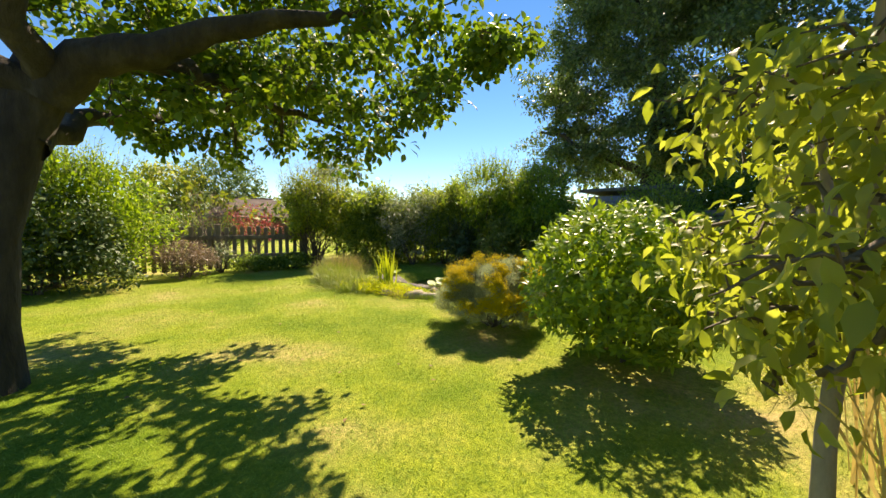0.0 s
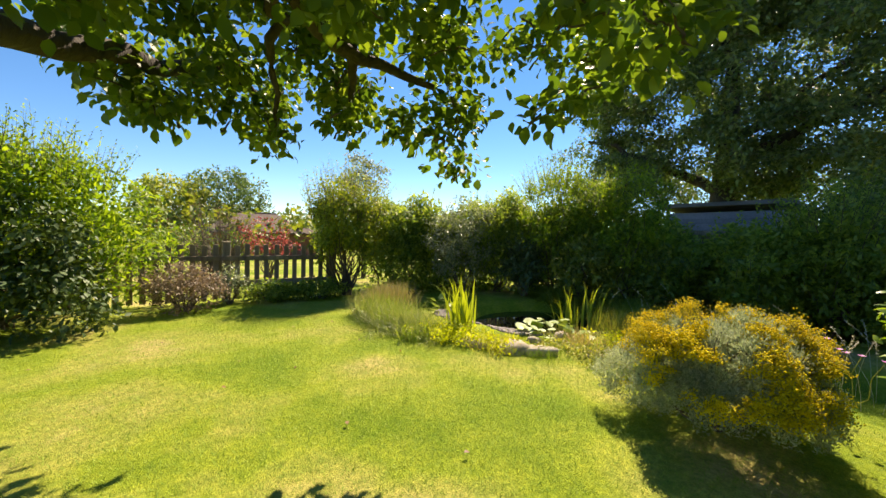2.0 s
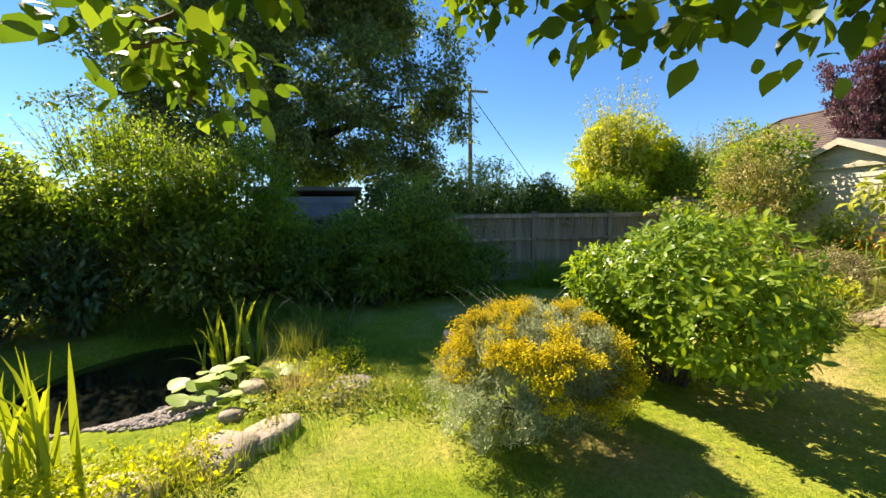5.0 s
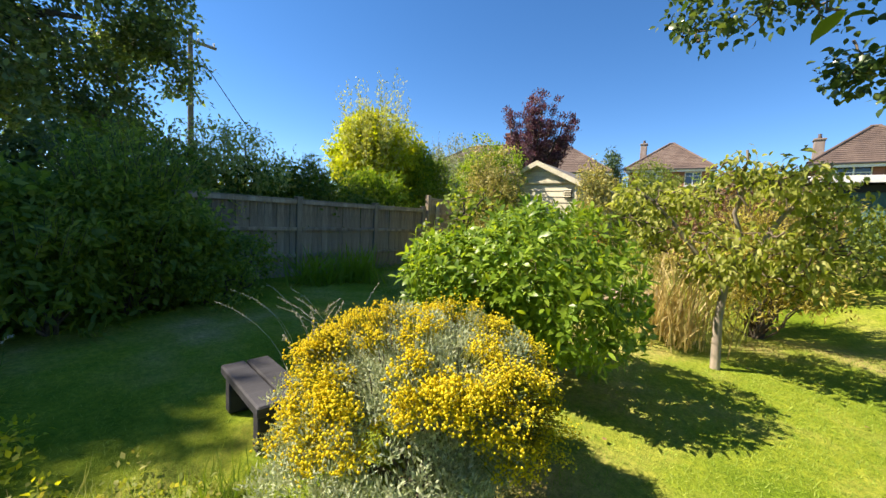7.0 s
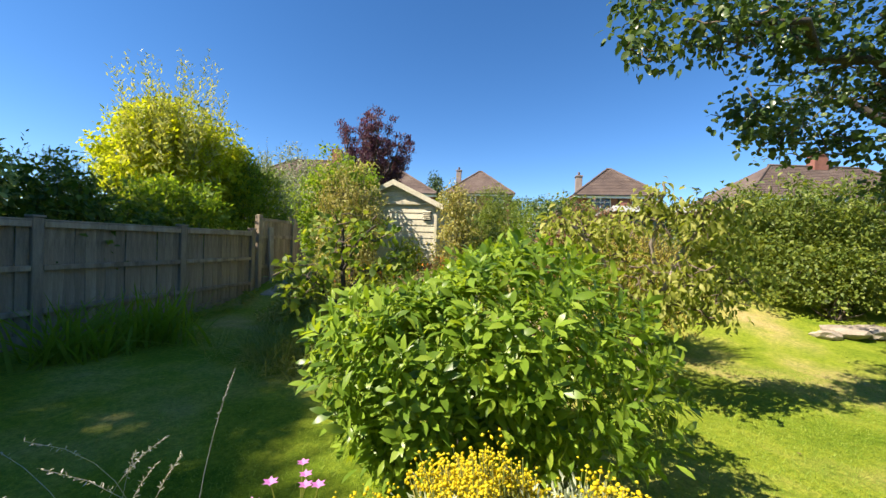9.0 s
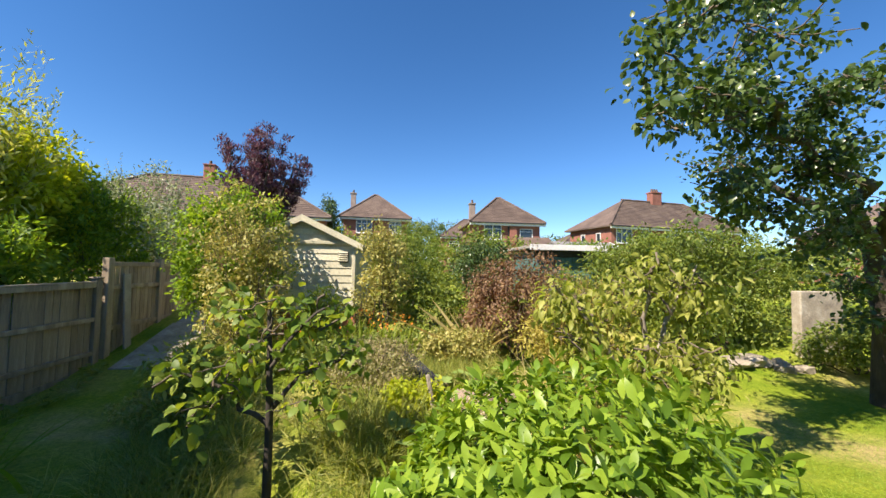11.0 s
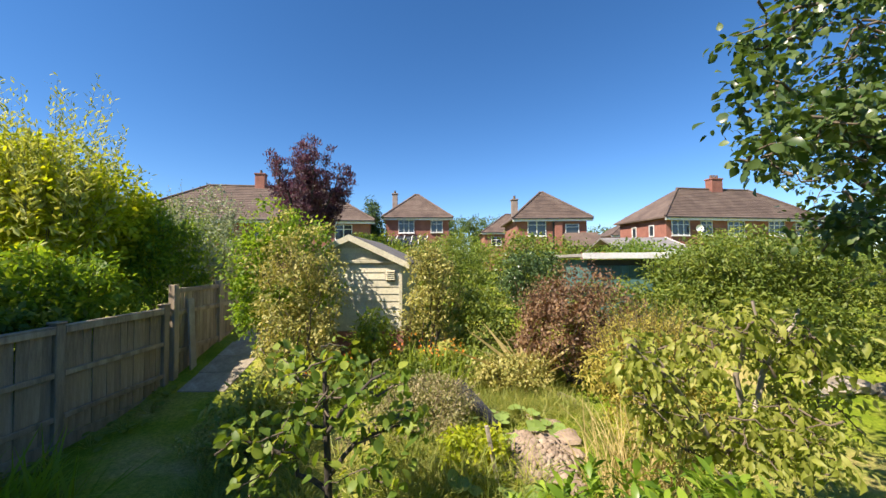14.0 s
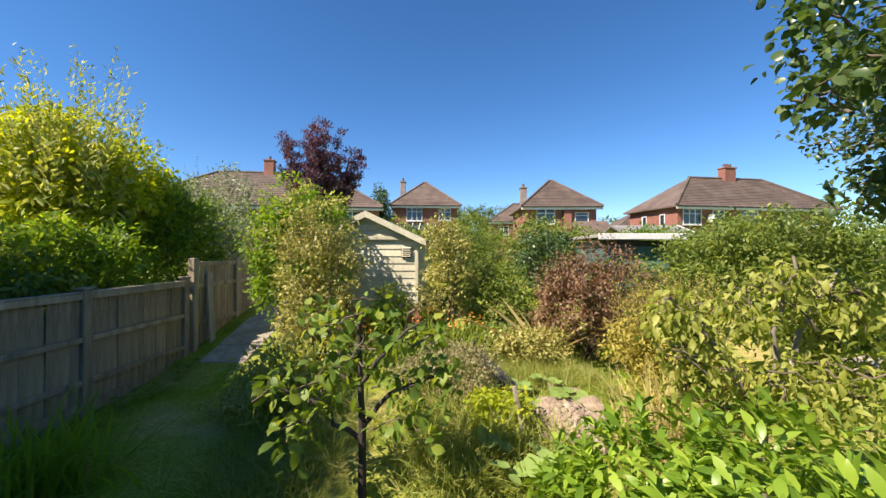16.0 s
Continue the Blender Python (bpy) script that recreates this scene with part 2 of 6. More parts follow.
def lawn_mat():
    m, nt, p, out = nodes_of("lawn")
    big = noise_of(nt, 0.55, 4, 0.6)
    mid = noise_of(nt, 3.5, 4, 0.65)
    fine = noise_of(nt, 90, 3, 0.7)
    col = ramp(nt, big, [(0.36, (0.145, 0.23, 0.018)), (0.48, (0.245, 0.318, 0.034)), (0.58, (0.33, 0.35, 0.085)), (0.69, (0.47, 0.385, 0.19))])
    col = mixed(nt, 0.6, col, ramp(nt, mid, [(0.3, (0.62, 0.74, 0.55)), (0.75, (1.32, 1.15, 1.15))]), "MULTIPLY")
    col = mixed(nt, 0.75, col, ramp(nt, fine, [(0.25, (0.5, 0.55, 0.5)), (0.75, (1.35, 1.3, 1.2))]), "MULTIPLY")
    tuftn = noise_of(nt, 22, 3, 0.7)
    col = mixed(nt, 0.7, col, ramp(nt, tuftn, [(0.32, (0.5, 0.6, 0.45)), (0.68, (1.38, 1.26, 1.2))]), "MULTIPLY")
    nt.links.new(col, p.inputs["Base Color"])
    p.inputs["Roughness"].default_value = 0.95
    p.inputs["Specular IOR Level"].default_value = 0.1
    bump(nt, p, fine, 0.8, 0.02)
    return m


M["lawn"] = lawn_mat()


# ---- mesh helpers ----
rng = np.random.default_rng(7)


def mesh_np(name, verts, tris):
    """A mesh from arrays of corners and faces of one size."""
    me = bpy.data.meshes.new(name)
    verts, tris = np.asarray(verts, np.float32), np.asarray(tris, np.int32)
    n, k = tris.shape
    me.vertices.add(len(verts))
    me.vertices.foreach_set("co", verts.ravel())
    me.loops.add(n * k)
    me.loops.foreach_set("vertex_index", tris.ravel())
    me.polygons.add(n)
    me.polygons.foreach_set("loop_start", np.arange(0, n * k, k, dtype=np.int32))
    me.update(calc_edges=True)
    return me


def put(name, me, mat, parent=None, label=""):
    ob = new(name, me)
    me.materials.clear()
    me.materials.append(M[mat] if isinstance(mat, str) else mat)
    if parent is not None:
        ob.parent = parent
    return tagged(ob, label)


def part(name, bm, mat, parent=None, label=""):
    me = bpy.data.meshes.new(name)
    bmesh.ops.recalc_face_normals(bm, faces=bm.faces)
    bm.to_mesh(me)
    bm.free()
    return put(name, me, mat, parent, label)


def thing(name, x, y, z, label, category, group="", kind=""):
    ob = new(name)
    ob.location = (x, y, z)
    return tagged(ob, label, category, group, kind)


def box(bm, lo, hi, bev=0.0, m=None):
    """A box between two corners, its edges rounded a little."""
    c = [(a + b) / 2 for a, b in zip(lo, hi)]
    r = bmesh.ops.create_cube(bm, size=1)["verts"]
    for v in r:
        v.co = Vector([cc + q * (b - a) for cc, q, a, b in zip(c, v.co, lo, hi)])
    if bev:
        es = list({e for v in r for e in v.link_edges})
        r = bmesh.ops.bevel(bm, geom=es, offset=bev, segments=1, affect="EDGES")["verts"]
    if m is not None:
        bmesh.ops.transform(bm, matrix=m, verts=[v for v in r if v.is_valid])
    return bm


def boxed(name, lo, hi, mat, parent=None, bev=0.0, label=""):
    return part(name, box(bmesh.new(), lo, hi, bev), mat, parent, label)


def prism(name, outline, axis, a, b, mat, parent=None, label=""):
    """A flat outline pushed out along x or y from a to b."""
    bm = bmesh.new()
    at = (lambda p, q: (q, p[0], p[1])) if axis == "x" else (lambda p, q: (p[0], q, p[1]))
    fs = [[bm.verts.new(at(p, q)) for p in outline] for q in (a, b)]
    n = len(outline)
    for f in fs:
        bm.faces.new(f)
    for i in range(n):
        bm.faces.new((fs[0][i], fs[0][(i + 1) % n], fs[1][(i + 1) % n], fs[1][i]))
    return part(name, bm, mat, parent, label)


def tubes(lines, sides=6):
    """Tapered round limbs: each line a list of (x, y, z, radius)."""
    vs, fs, base = [], [], 0
    ang = np.linspace(0, 2 * np.pi, sides, endpoint=False)
    for ln in lines:
        ln = np.asarray(ln, float)
        p, r = ln[:, :3], ln[:, 3]
        t = np.gradient(p, axis=0)
        t /= np.linalg.norm(t, axis=1)[:, None] + 1e-9
        ref = np.array([0.31, 0.87, 0.39])
        u = np.cross(t, ref)
        u /= np.linalg.norm(u, axis=1)[:, None] + 1e-9
        v = np.cross(t, u)
        ring = p[:, None] + r[:, None, None] * (np.cos(ang)[None, :, None] * u[:, None] + np.sin(ang)[None, :, None] * v[:, None])
        vs.append(ring.reshape(-1, 3))
        for i in range(len(p) - 1):
            for j in range(sides):
                k = (j + 1) % sides
                fs.append((base + i * sides + j, base + i * sides + k, base + (i + 1) * sides + k, base + (i + 1) * sides + j))
        base += len(p) * sides
    return np.concatenate(vs), np.array(fs)


def smooth(me):
    me.polygons.foreach_set("use_smooth", np.ones(len(me.polygons), bool))
    return me


def wander(a, b, r0, r1, n=7, sway=0.06):
    """A crooked limb from a to b."""
    a, b = np.array(a, float), np.array(b, float)
    s = np.linspace(0, 1, n)[:, None]
    ln = a + (b - a) * s
    size = np.linalg.norm(b - a)
    k = rng.normal(0, sway * size, (n, 3))
    k[0] = k[-1] = 0
    ln = ln + k * np.sin(np.pi * s)
    return np.c_[ln, np.linspace(r0, r1, n)]


LEAF = {
    "ovate": (np.array([(0, 0, 0), (-0.3, 0.45, 0.07), (0, 0.5, 0), (0.3, 0.45, 0.07), (0, 1, -0.1)]), np.array([(0, 2, 1), (0, 3, 2), (2, 4, 1), (2, 3, 4)])),
    "round": (np.array([(0, 0, 0), (-0.4, 0.3, 0.08), (-0.36, 0.72, 0.02), (0, 0.5, -0.02), (0.36, 0.72, 0.02), (0.4, 0.3, 0.08), (0, 1, -0.12)]),
              np.array([(0, 3, 1), (1, 3, 2), (2, 3, 6), (3, 4, 6), (3, 5, 4), (0, 5, 3)])),
    "fine": (np.array([(0, 0, 0), (-0.27, 0.22, 0.05), (0, 0.25, 0), (0.27, 0.22, 0.05), (-0.35, 0.52, 0.06), (0, 0.55, -0.03), (0.35, 0.52, 0.06), (-0.2, 0.8, -0.02), (0.2, 0.8, -0.02), (0, 1, -0.2)]),
             np.array([(0, 2, 1), (0, 3, 2), (1, 2, 4), (2, 5, 4), (2, 3, 5), (3, 6, 5), (4, 5, 7), (5, 6, 8), (5, 8, 7), (7, 8, 9)])),
    "curl": (np.array([(0, 0, 0), (-0.2, 0.3, 0.1), (0, 0.32, 0.0), (0.2, 0.3, 0.1), (-0.22, 0.62, 0.04), (0, 0.65, -0.07), (0.22, 0.62, 0.04), (0, 1, -0.32)]),
             np.array([(0, 2, 1), (0, 3, 2), (1, 2, 4), (2, 5, 4), (2, 3, 5), (3, 6, 5), (4, 5, 7), (5, 6, 7)])),
    "lance": (np.array([(0, 0, 0), (-0.17, 0.4, 0.04), (0, 0.42, 0), (0.17, 0.4, 0.04), (-0.15, 0.7, 0.01), (0.15, 0.7, 0.01), (0, 1, -0.12)]),
              np.array([(0, 2, 1), (0, 3, 2), (1, 2, 4), (2, 5, 4), (2, 3, 5), (4, 5, 6)])),
    "slim": (np.array([(0, 0, 0), (-0.14, 0.45, 0.03), (0.14, 0.45, 0.03), (0, 1, -0.06)]), np.array([(0, 2, 1), (1, 2, 3)])),
    "plain": (np.array([(0, 0, 0), (-0.28, 0.5, 0.03), (0.28, 0.5, 0.03), (0, 1, -0.05)]), np.array([(0, 2, 1), (1, 2, 3)])),
    "blade": (np.array([(-0.03, 0, 0), (0.03, 0, 0), (-0.025, 0.55, 0.0), (0.025, 0.55, 0.0), (0, 1, -0.12)]), np.array([(0, 1, 3), (0, 3, 2), (2, 3, 4)])),
    "hair": (np.array([(-0.011, 0, 0), (0.011, 0, 0), (-0.009, 0.5, 0.0), (0.009, 0.5, 0.0), (0, 1, -0.16)]), np.array([(0, 1, 3), (0, 3, 2), (2, 3, 4)])),
    "grass": (np.array([(-0.06, 0, 0), (0.06, 0, 0), (0, 1, -0.15)]), np.array([(0, 1, 2)])),
    "bud": (np.array([(0, -0.5, 0), (-0.5, 0, 0), (0, 0.5, 0), (0.5, 0, 0), (0, 0, 0.45), (0, 0, -0.3)]),
            np.array([(0, 3, 4), (3, 2, 4), (2, 1, 4), (1, 0, 4), (3, 0, 5), (0, 1, 5), (1, 2, 5), (2, 3, 5)])),
}


def unit(v):
    return v / (np.linalg.norm(v, axis=-1, keepdims=True) + 1e-9)


def leaf_mesh(name, P, D, N, S, shape):
    """One leaf at each place P, growing along D, facing N, S long."""
    tv, tf = LEAF[shape]
    Y = unit(D)
    X = unit(np.cross(Y, N))
    Z = np.cross(X, Y)
    S = np.broadcast_to(np.asarray(S, float), (len(P),))
    V = P[:, None] + S[:, None, None] * (tv[None, :, 0:1] * X[:, None] + tv[None, :, 1:2] * Y[:, None] + tv[None, :, 2:3] * Z[:, None])
    F = tf[None] + (np.arange(len(P)) * len(tv))[:, None, None]
    return mesh_np(name, V.reshape(-1, 3), F.reshape(-1, 3))


def ball(n):
    return unit(rng.normal(size=(n, 3)))


def around(C, rc, per, droop=0.25, out=0.6):
    """Leaves bunched round clump centres C: places, ways and facings."""
    n = len(C) * per
    c = np.repeat(C, per, axis=0)
    d = ball(n)
    rr = np.repeat(np.broadcast_to(np.asarray(rc, float), (len(C),)), per)
    P = c + d * (rr * rng.random(n) ** 0.45)[:, None] * np.array([1, 1, 0.8])
    D = unit(d * out + rng.normal(0, 0.5, (n, 3)) + np.array([0, 0, -droop]))
    N = unit(np.array([0, 0, 1.0]) + rng.normal(0, 0.55, (n, 3)) + d * 0.4)
    return P, D, N


def dome(n, radii, height, low=0.1, edge=0.55, lump=0.16, seed=0):
    """Clump centres in a lumpy dome that stands on the ground at the origin."""
    r0 = np.random.default_rng(seed + 11)
    k = r0.normal(size=(6, 3)) * 2.2
    ph = r0.random(6) * 6.28
    d = unit(rng.normal(size=(n * 3, 3)))
    d = d[d[:, 2] > -0.75][:n]
    bulge = 1 + lump * np.sin(d @ k.T + ph).sum(1) / 2
    s = bulge * (1 - edge * rng.random(len(d)) ** 1.7)
    mid, half = (height + low * height) / 2, (height - low * height) / 2
    return np.c_[d[:, 0] * radii[0] * s, d[:, 1] * radii[1] * s, mid + d[:, 2] * half * s]


def whorl(tips, heart, n):
    """Rosettes of leaves that spread from the tips of shoots, away from the heart of the bush."""
    axis = unit((tips - np.array(heart)) + rng.normal(0, 0.22, tips.shape) + np.array([0, 0, 0.25]))
    u = unit(np.cross(axis, np.array([0.31, 0.87, 0.39])))
    v = np.cross(axis, u)
    a = (np.arange(n) * 2.4)[None, :] + rng.random((len(tips), 1)) * 6.283
    tilt = np.linspace(0.15, 0.95, n)[None, :, None]
    D = axis[:, None] * tilt + np.cos(a)[..., None] * u[:, None] + np.sin(a)[..., None] * v[:, None] + rng.normal(0, 0.12, (len(tips), n, 3))
    P = tips[:, None] + axis[:, None] * np.linspace(-0.05, 0.01, n)[None, :, None]
    N = np.repeat(axis[:, None], n, 1) + rng.normal(0, 0.15, D.shape)
    return P.reshape(-1, 3), unit(D.reshape(-1, 3)), unit(N.reshape(-1, 3))


SHOOTS = []


def shoots(n, radii, z0, length, per, size):
    """Upright young shoots that break the outline: rows of leaves along leaning lines."""
    a = rng.random(n) * 6.28
    r = np.sqrt(rng.random(n)) * 0.8
    foot = np.c_[np.cos(a) * r * radii[0], np.sin(a) * r * radii[1], np.broadcast_to(z0, (n,)) * (1 - 0.25 * r * r)]
    way = unit(np.c_[np.cos(a) * r * 0.5, np.sin(a) * r * 0.5, np.ones(n)] + rng.normal(0, 0.12, (n, 3)))
    ln = length * (0.4 + 0.8 * rng.random(n))
    s = np.tile(np.linspace(0, 1, per), n)
    P = np.repeat(foot, per, 0) + np.repeat(way * ln[:, None], per, 0) * s[:, None] + rng.normal(0, 0.012 if per < 20 else 0.05, (n * per, 3))
    side = ball(len(P)) * np.array([1, 1, 0.2])
    SHOOTS.extend([(*f, 0.004), (*(f + w * l), 0.0012)] for f, w, l in zip(foot, way, ln))
    return P, unit(side + np.repeat(way, per, 0) * 0.8), unit(np.repeat(way, per, 0) + rng.normal(0, 0.4, P.shape)), size * (1 - 0.5 * s)


def g(x, y):
    """Height of the ground: a flat lawn, a raised bed, and a rise towards the houses."""
    s = np.clip((np.asarray(y, float) - 10.6) / 5.0, 0, 1)
    rise = 1.0 * s * s * (3 - 2 * s)
    q = np.sqrt(((np.asarray(x, float) - 5.0) / 2.4) ** 2 + ((np.asarray(y, float) - 10.6) / 2.7) ** 2)
    b = np.clip((1.0 - q) / 0.35, 0, 1)
    px, py = (np.asarray(x, float) - 3.9) / 1.6, (np.asarray(y, float) - 2.0) / 1.4
    pq = np.clip((1.0 - np.sqrt(px * px + py * py)) / 0.45, 0, 1)
    far = np.clip((np.asarray(x, float) - 14) / 30, 0, 1) + np.clip((-np.asarray(y, float) - 5) / 30, 0, 1)
    return rise + 0.42 * b * b * (3 - 2 * b) * (1 - s) - 0.34 * pq * pq * (3 - 2 * pq) - 1.5 * np.clip(far, 0, 1) * (np.asarray(y, float) < 5)


def bush(name, label, category, x, y, radii, height, mat, leaf, size, clumps, rc, per, low=0.08, stems=10, edge=0.55, lump=0.16, seed=0,
         tops=0, toplen=0.5, group="", droop=0.25, stem_r=0.012, woody="twig", flare=0.0, topper=12, whorls=0):
    z = float(g(x, y))
    root = thing(name, x, y, z, label, category, group)
    C = dome(clumps, radii, height, low, edge, lump, seed)
    C[:, :2] *= (1 + flare * np.clip(1 - C[:, 2] / (height * 0.6), 0, 1) ** 0.7)[:, None]
    P, D, N = around(C, rc, per, droop)
    if whorls:
        tips = dome(whorls, (radii[0] * 1.04, radii[1] * 1.04), height * 1.03, low, 0.3, lump, seed)
        tips[:, :2] *= (1 + flare * np.clip(1 - tips[:, 2] / (height * 0.6), 0, 1) ** 0.7)[:, None]
        q = whorl(tips, (0, 0, height * 0.35), 8)
        P, D, N = np.r_[P, q[0]], np.r_[D, q[1]], np.r_[N, q[2]]
    keep = P[:, 2] > 0.02
    P, D, N = P[keep], D[keep], N[keep]
    S = size * (0.6 + 0.7 * rng.random(len(P)))
    if tops:
        a, b, c, d = shoots(tops, radii, height * 0.85, toplen, topper, size)
        P, D, N, S = np.r_[P, a], np.r_[D, b], np.r_[N, c], np.r_[S, d]
    put("foliage", leaf_mesh("foliage", P, D, N, S, leaf), mat, root)
    if stems or tops:
        pick = C[rng.permutation(len(C))[:stems]]
        lines = [wander((rng.normal(0, 0.06) * radii[0], rng.normal(0, 0.06) * radii[1], -0.03), c, stem_r * (1 + rng.random()), stem_r * 0.3, 6, 0.05) for c in pick]
        if tops:
            lines += SHOOTS[-tops:]
        tagged(put("stemwork", smooth(mesh_np("stemwork", *tubes(lines, 5))), woody, root), kind="stuff")
    return root


def hedge_row(name, label, category, spine, width, mat, leaf, size, per_m, rc, per, tops=0, toplen=0.4, group=""):
    """A hedge along a spine of (x, y, height), clumps massed over its whole section."""
    spine = np.array(spine, float)
    z = float(g(spine[0, 0], spine[0, 1]))
    root = thing(name, spine[0, 0], spine[0, 1], z, label, category, group)
    seg = np.r_[0, np.cumsum(np.linalg.norm(np.diff(spine[:, :2], axis=0), axis=1))]
    n = int(seg[-1] * per_m)
    t = rng.random(n) * seg[-1]
    X, Y, H = (np.interp(t, seg, spine[:, i]) for i in range(3))
    H = H * (1 + 0.1 * np.sin(t * 2.3) + 0.09 * np.sin(t * 5.1 + 1))
    a = rng.random(n) * np.pi
    r = 1 - 0.5 * rng.random(n) ** 1.8
    dx, dy = np.gradient(spine[:, 0], seg), np.gradient(spine[:, 1], seg)
    nx, ny = -np.interp(t, seg, dy), np.interp(t, seg, dx)
    w = np.cos(a) * width / 2 * r * (1 + 0.15 * np.sin(t * 3.7))
    h = H * (np.abs(np.sin(a)) ** 0.45) * r
    low = rng.random(n) < 0.55
    h = np.where(low, H * rng.random(n) * 0.9, h)
    w = np.where(low, np.sign(w) * width / 2 * (0.75 + 0.25 * rng.random(n)), w)
    C = np.c_[X + nx * w - spine[0, 0], Y + ny * w - spine[0, 1], np.maximum(h, 0.08)]
    P, D, N = around(C, rc, per)
    keep = P[:, 2] > 0.0
    P, D, N = P[keep], D[keep], N[keep]
    S = size * (0.6 + 0.7 * rng.random(len(P)))
    if tops:
        i = rng.integers(0, n, tops)
        q, b, c, d = shoots(tops, (0.0, 0.0), 0.0, toplen, 10, size)
        q = q + np.repeat(np.c_[X[i] + nx[i] * w[i] * 0.5 - spine[0, 0], Y[i] + ny[i] * w[i] * 0.5 - spine[0, 1], H[i] * 0.95], 10, 0)
        P, D, N, S = np.r_[P, q], np.r_[D, b], np.r_[N, c], np.r_[S, d]
    put("foliage", leaf_mesh("foliage", P, D, N, S, leaf), mat, root)
    lines = []
    for k in range(int(seg[-1] * 5)):
        j = rng.integers(0, n)
        f = (X[j] - spine[0, 0] + rng.normal(0, 0.1), Y[j] - spine[0, 1] + rng.normal(0, 0.1), -0.03)
        lines.append(wander(f, (f[0] + rng.normal(0, 0.2), f[1] + rng.normal(0, 0.2), H[j] * 0.85), 0.025, 0.008, 6, 0.04))
    tagged(put("stemwork", smooth(mesh_np("stemwork", *tubes(lines, 5))), "twig", root), kind="stuff")
    return root


def tree(name, label, x, y, limbs, ends, mat, leaf, size, per, rc, twigs=6, category="tree", fork=0.7, bark="bark", droop=0.3, sides=9):
    """A tree with given trunk and limbs (world points with radii); twigs and bunches of leaves grow round the limb points in ends."""
    z = float(g(x, y))
    root = thing(name, x, y, z, label, category)
    off = np.array([x, y, z, 0])
    trunk = np.array(limbs[0]) - off
    put("trunk", smooth(mesh_np("trunk", *tubes([trunk], 14))), bark, root)
    for ln in limbs[1:]:
        ln = np.array(ln) - off
        fine = np.concatenate([wander(a[:3], b[:3], a[3], b[3], 5, 0.05)[:-1] for a, b in zip(ln[:-1], ln[1:])] + [ln[-1:]])
        put("limb", smooth(mesh_np("limb", *tubes([fine], sides))), bark, root)
    ends = np.array(ends, float)
    lines, C = [], []
    for ex, ey, ez, spread in ends:
        c0 = np.array([ex, ey, ez]) - off[:3]
        for k in range(max(2, int(twigs * min(spread, 0.75) / 0.65)) if twigs > 7 else twigs):
            tip = c0 + ball(1)[0] * spread * np.array([1, 1, 0.55]) * (0.35 + 0.65 * rng.random())
            lines.append(wander(c0 + rng.normal(0, 0.08, 3), tip, 0.01, 0.003, 6, 0.07))
            for s in (0.35, 0.55, 0.75, 0.95):
                C.append(c0 + (tip - c0) * s + rng.normal(0, 0.06, 3))
    tagged(put("twigwork", smooth(mesh_np("twigwork", *tubes(lines, 4))), "twig", root), kind="stuff")
    C = np.array(C)
    P, D, N = around(C, rc, per, droop)
    put("crown", leaf_mesh("crown", P, D, N, size * (0.6 + 0.7 * rng.random(len(P))), leaf), mat, root)
    return root


# ---- ground ----
def ground():
    near_x = np.arange(-4, 16.01, 0.2)
    near_y = np.arange(-5, 18.01, 0.2)
    xs = np.r_[-900, -300, -120, -60, -30, -16, -8, near_x, 20, 28, 40, 60, 120, 300, 900]
    ys = np.r_[-900, -300, -120, -60, -35, -20, -10, near_y, 22, 28, 40, 60, 120, 300, 900]
    X, Y = np.meshgrid(xs, ys)
    Z = g(X, Y) + 0.012 * np.sin(X * 1.7 + Y * 0.6) * np.cos(Y * 1.3)
    nx, ny = len(xs), len(ys)
    idx = np.arange(nx * ny).reshape(ny, nx)
    F = np.stack([idx[:-1, :-1], idx[:-1, 1:], idx[1:, 1:], idx[1:, :-1]], -1).reshape(-1, 4)
    ob = put("ground", smooth(mesh_np("ground", np.c_[X.ravel(), Y.ravel(), Z.ravel()], F)), "lawn")
    tagged(ob, "mown sunlit garden lawn with dry yellow patches", "lawn", kind="structure")


ground()


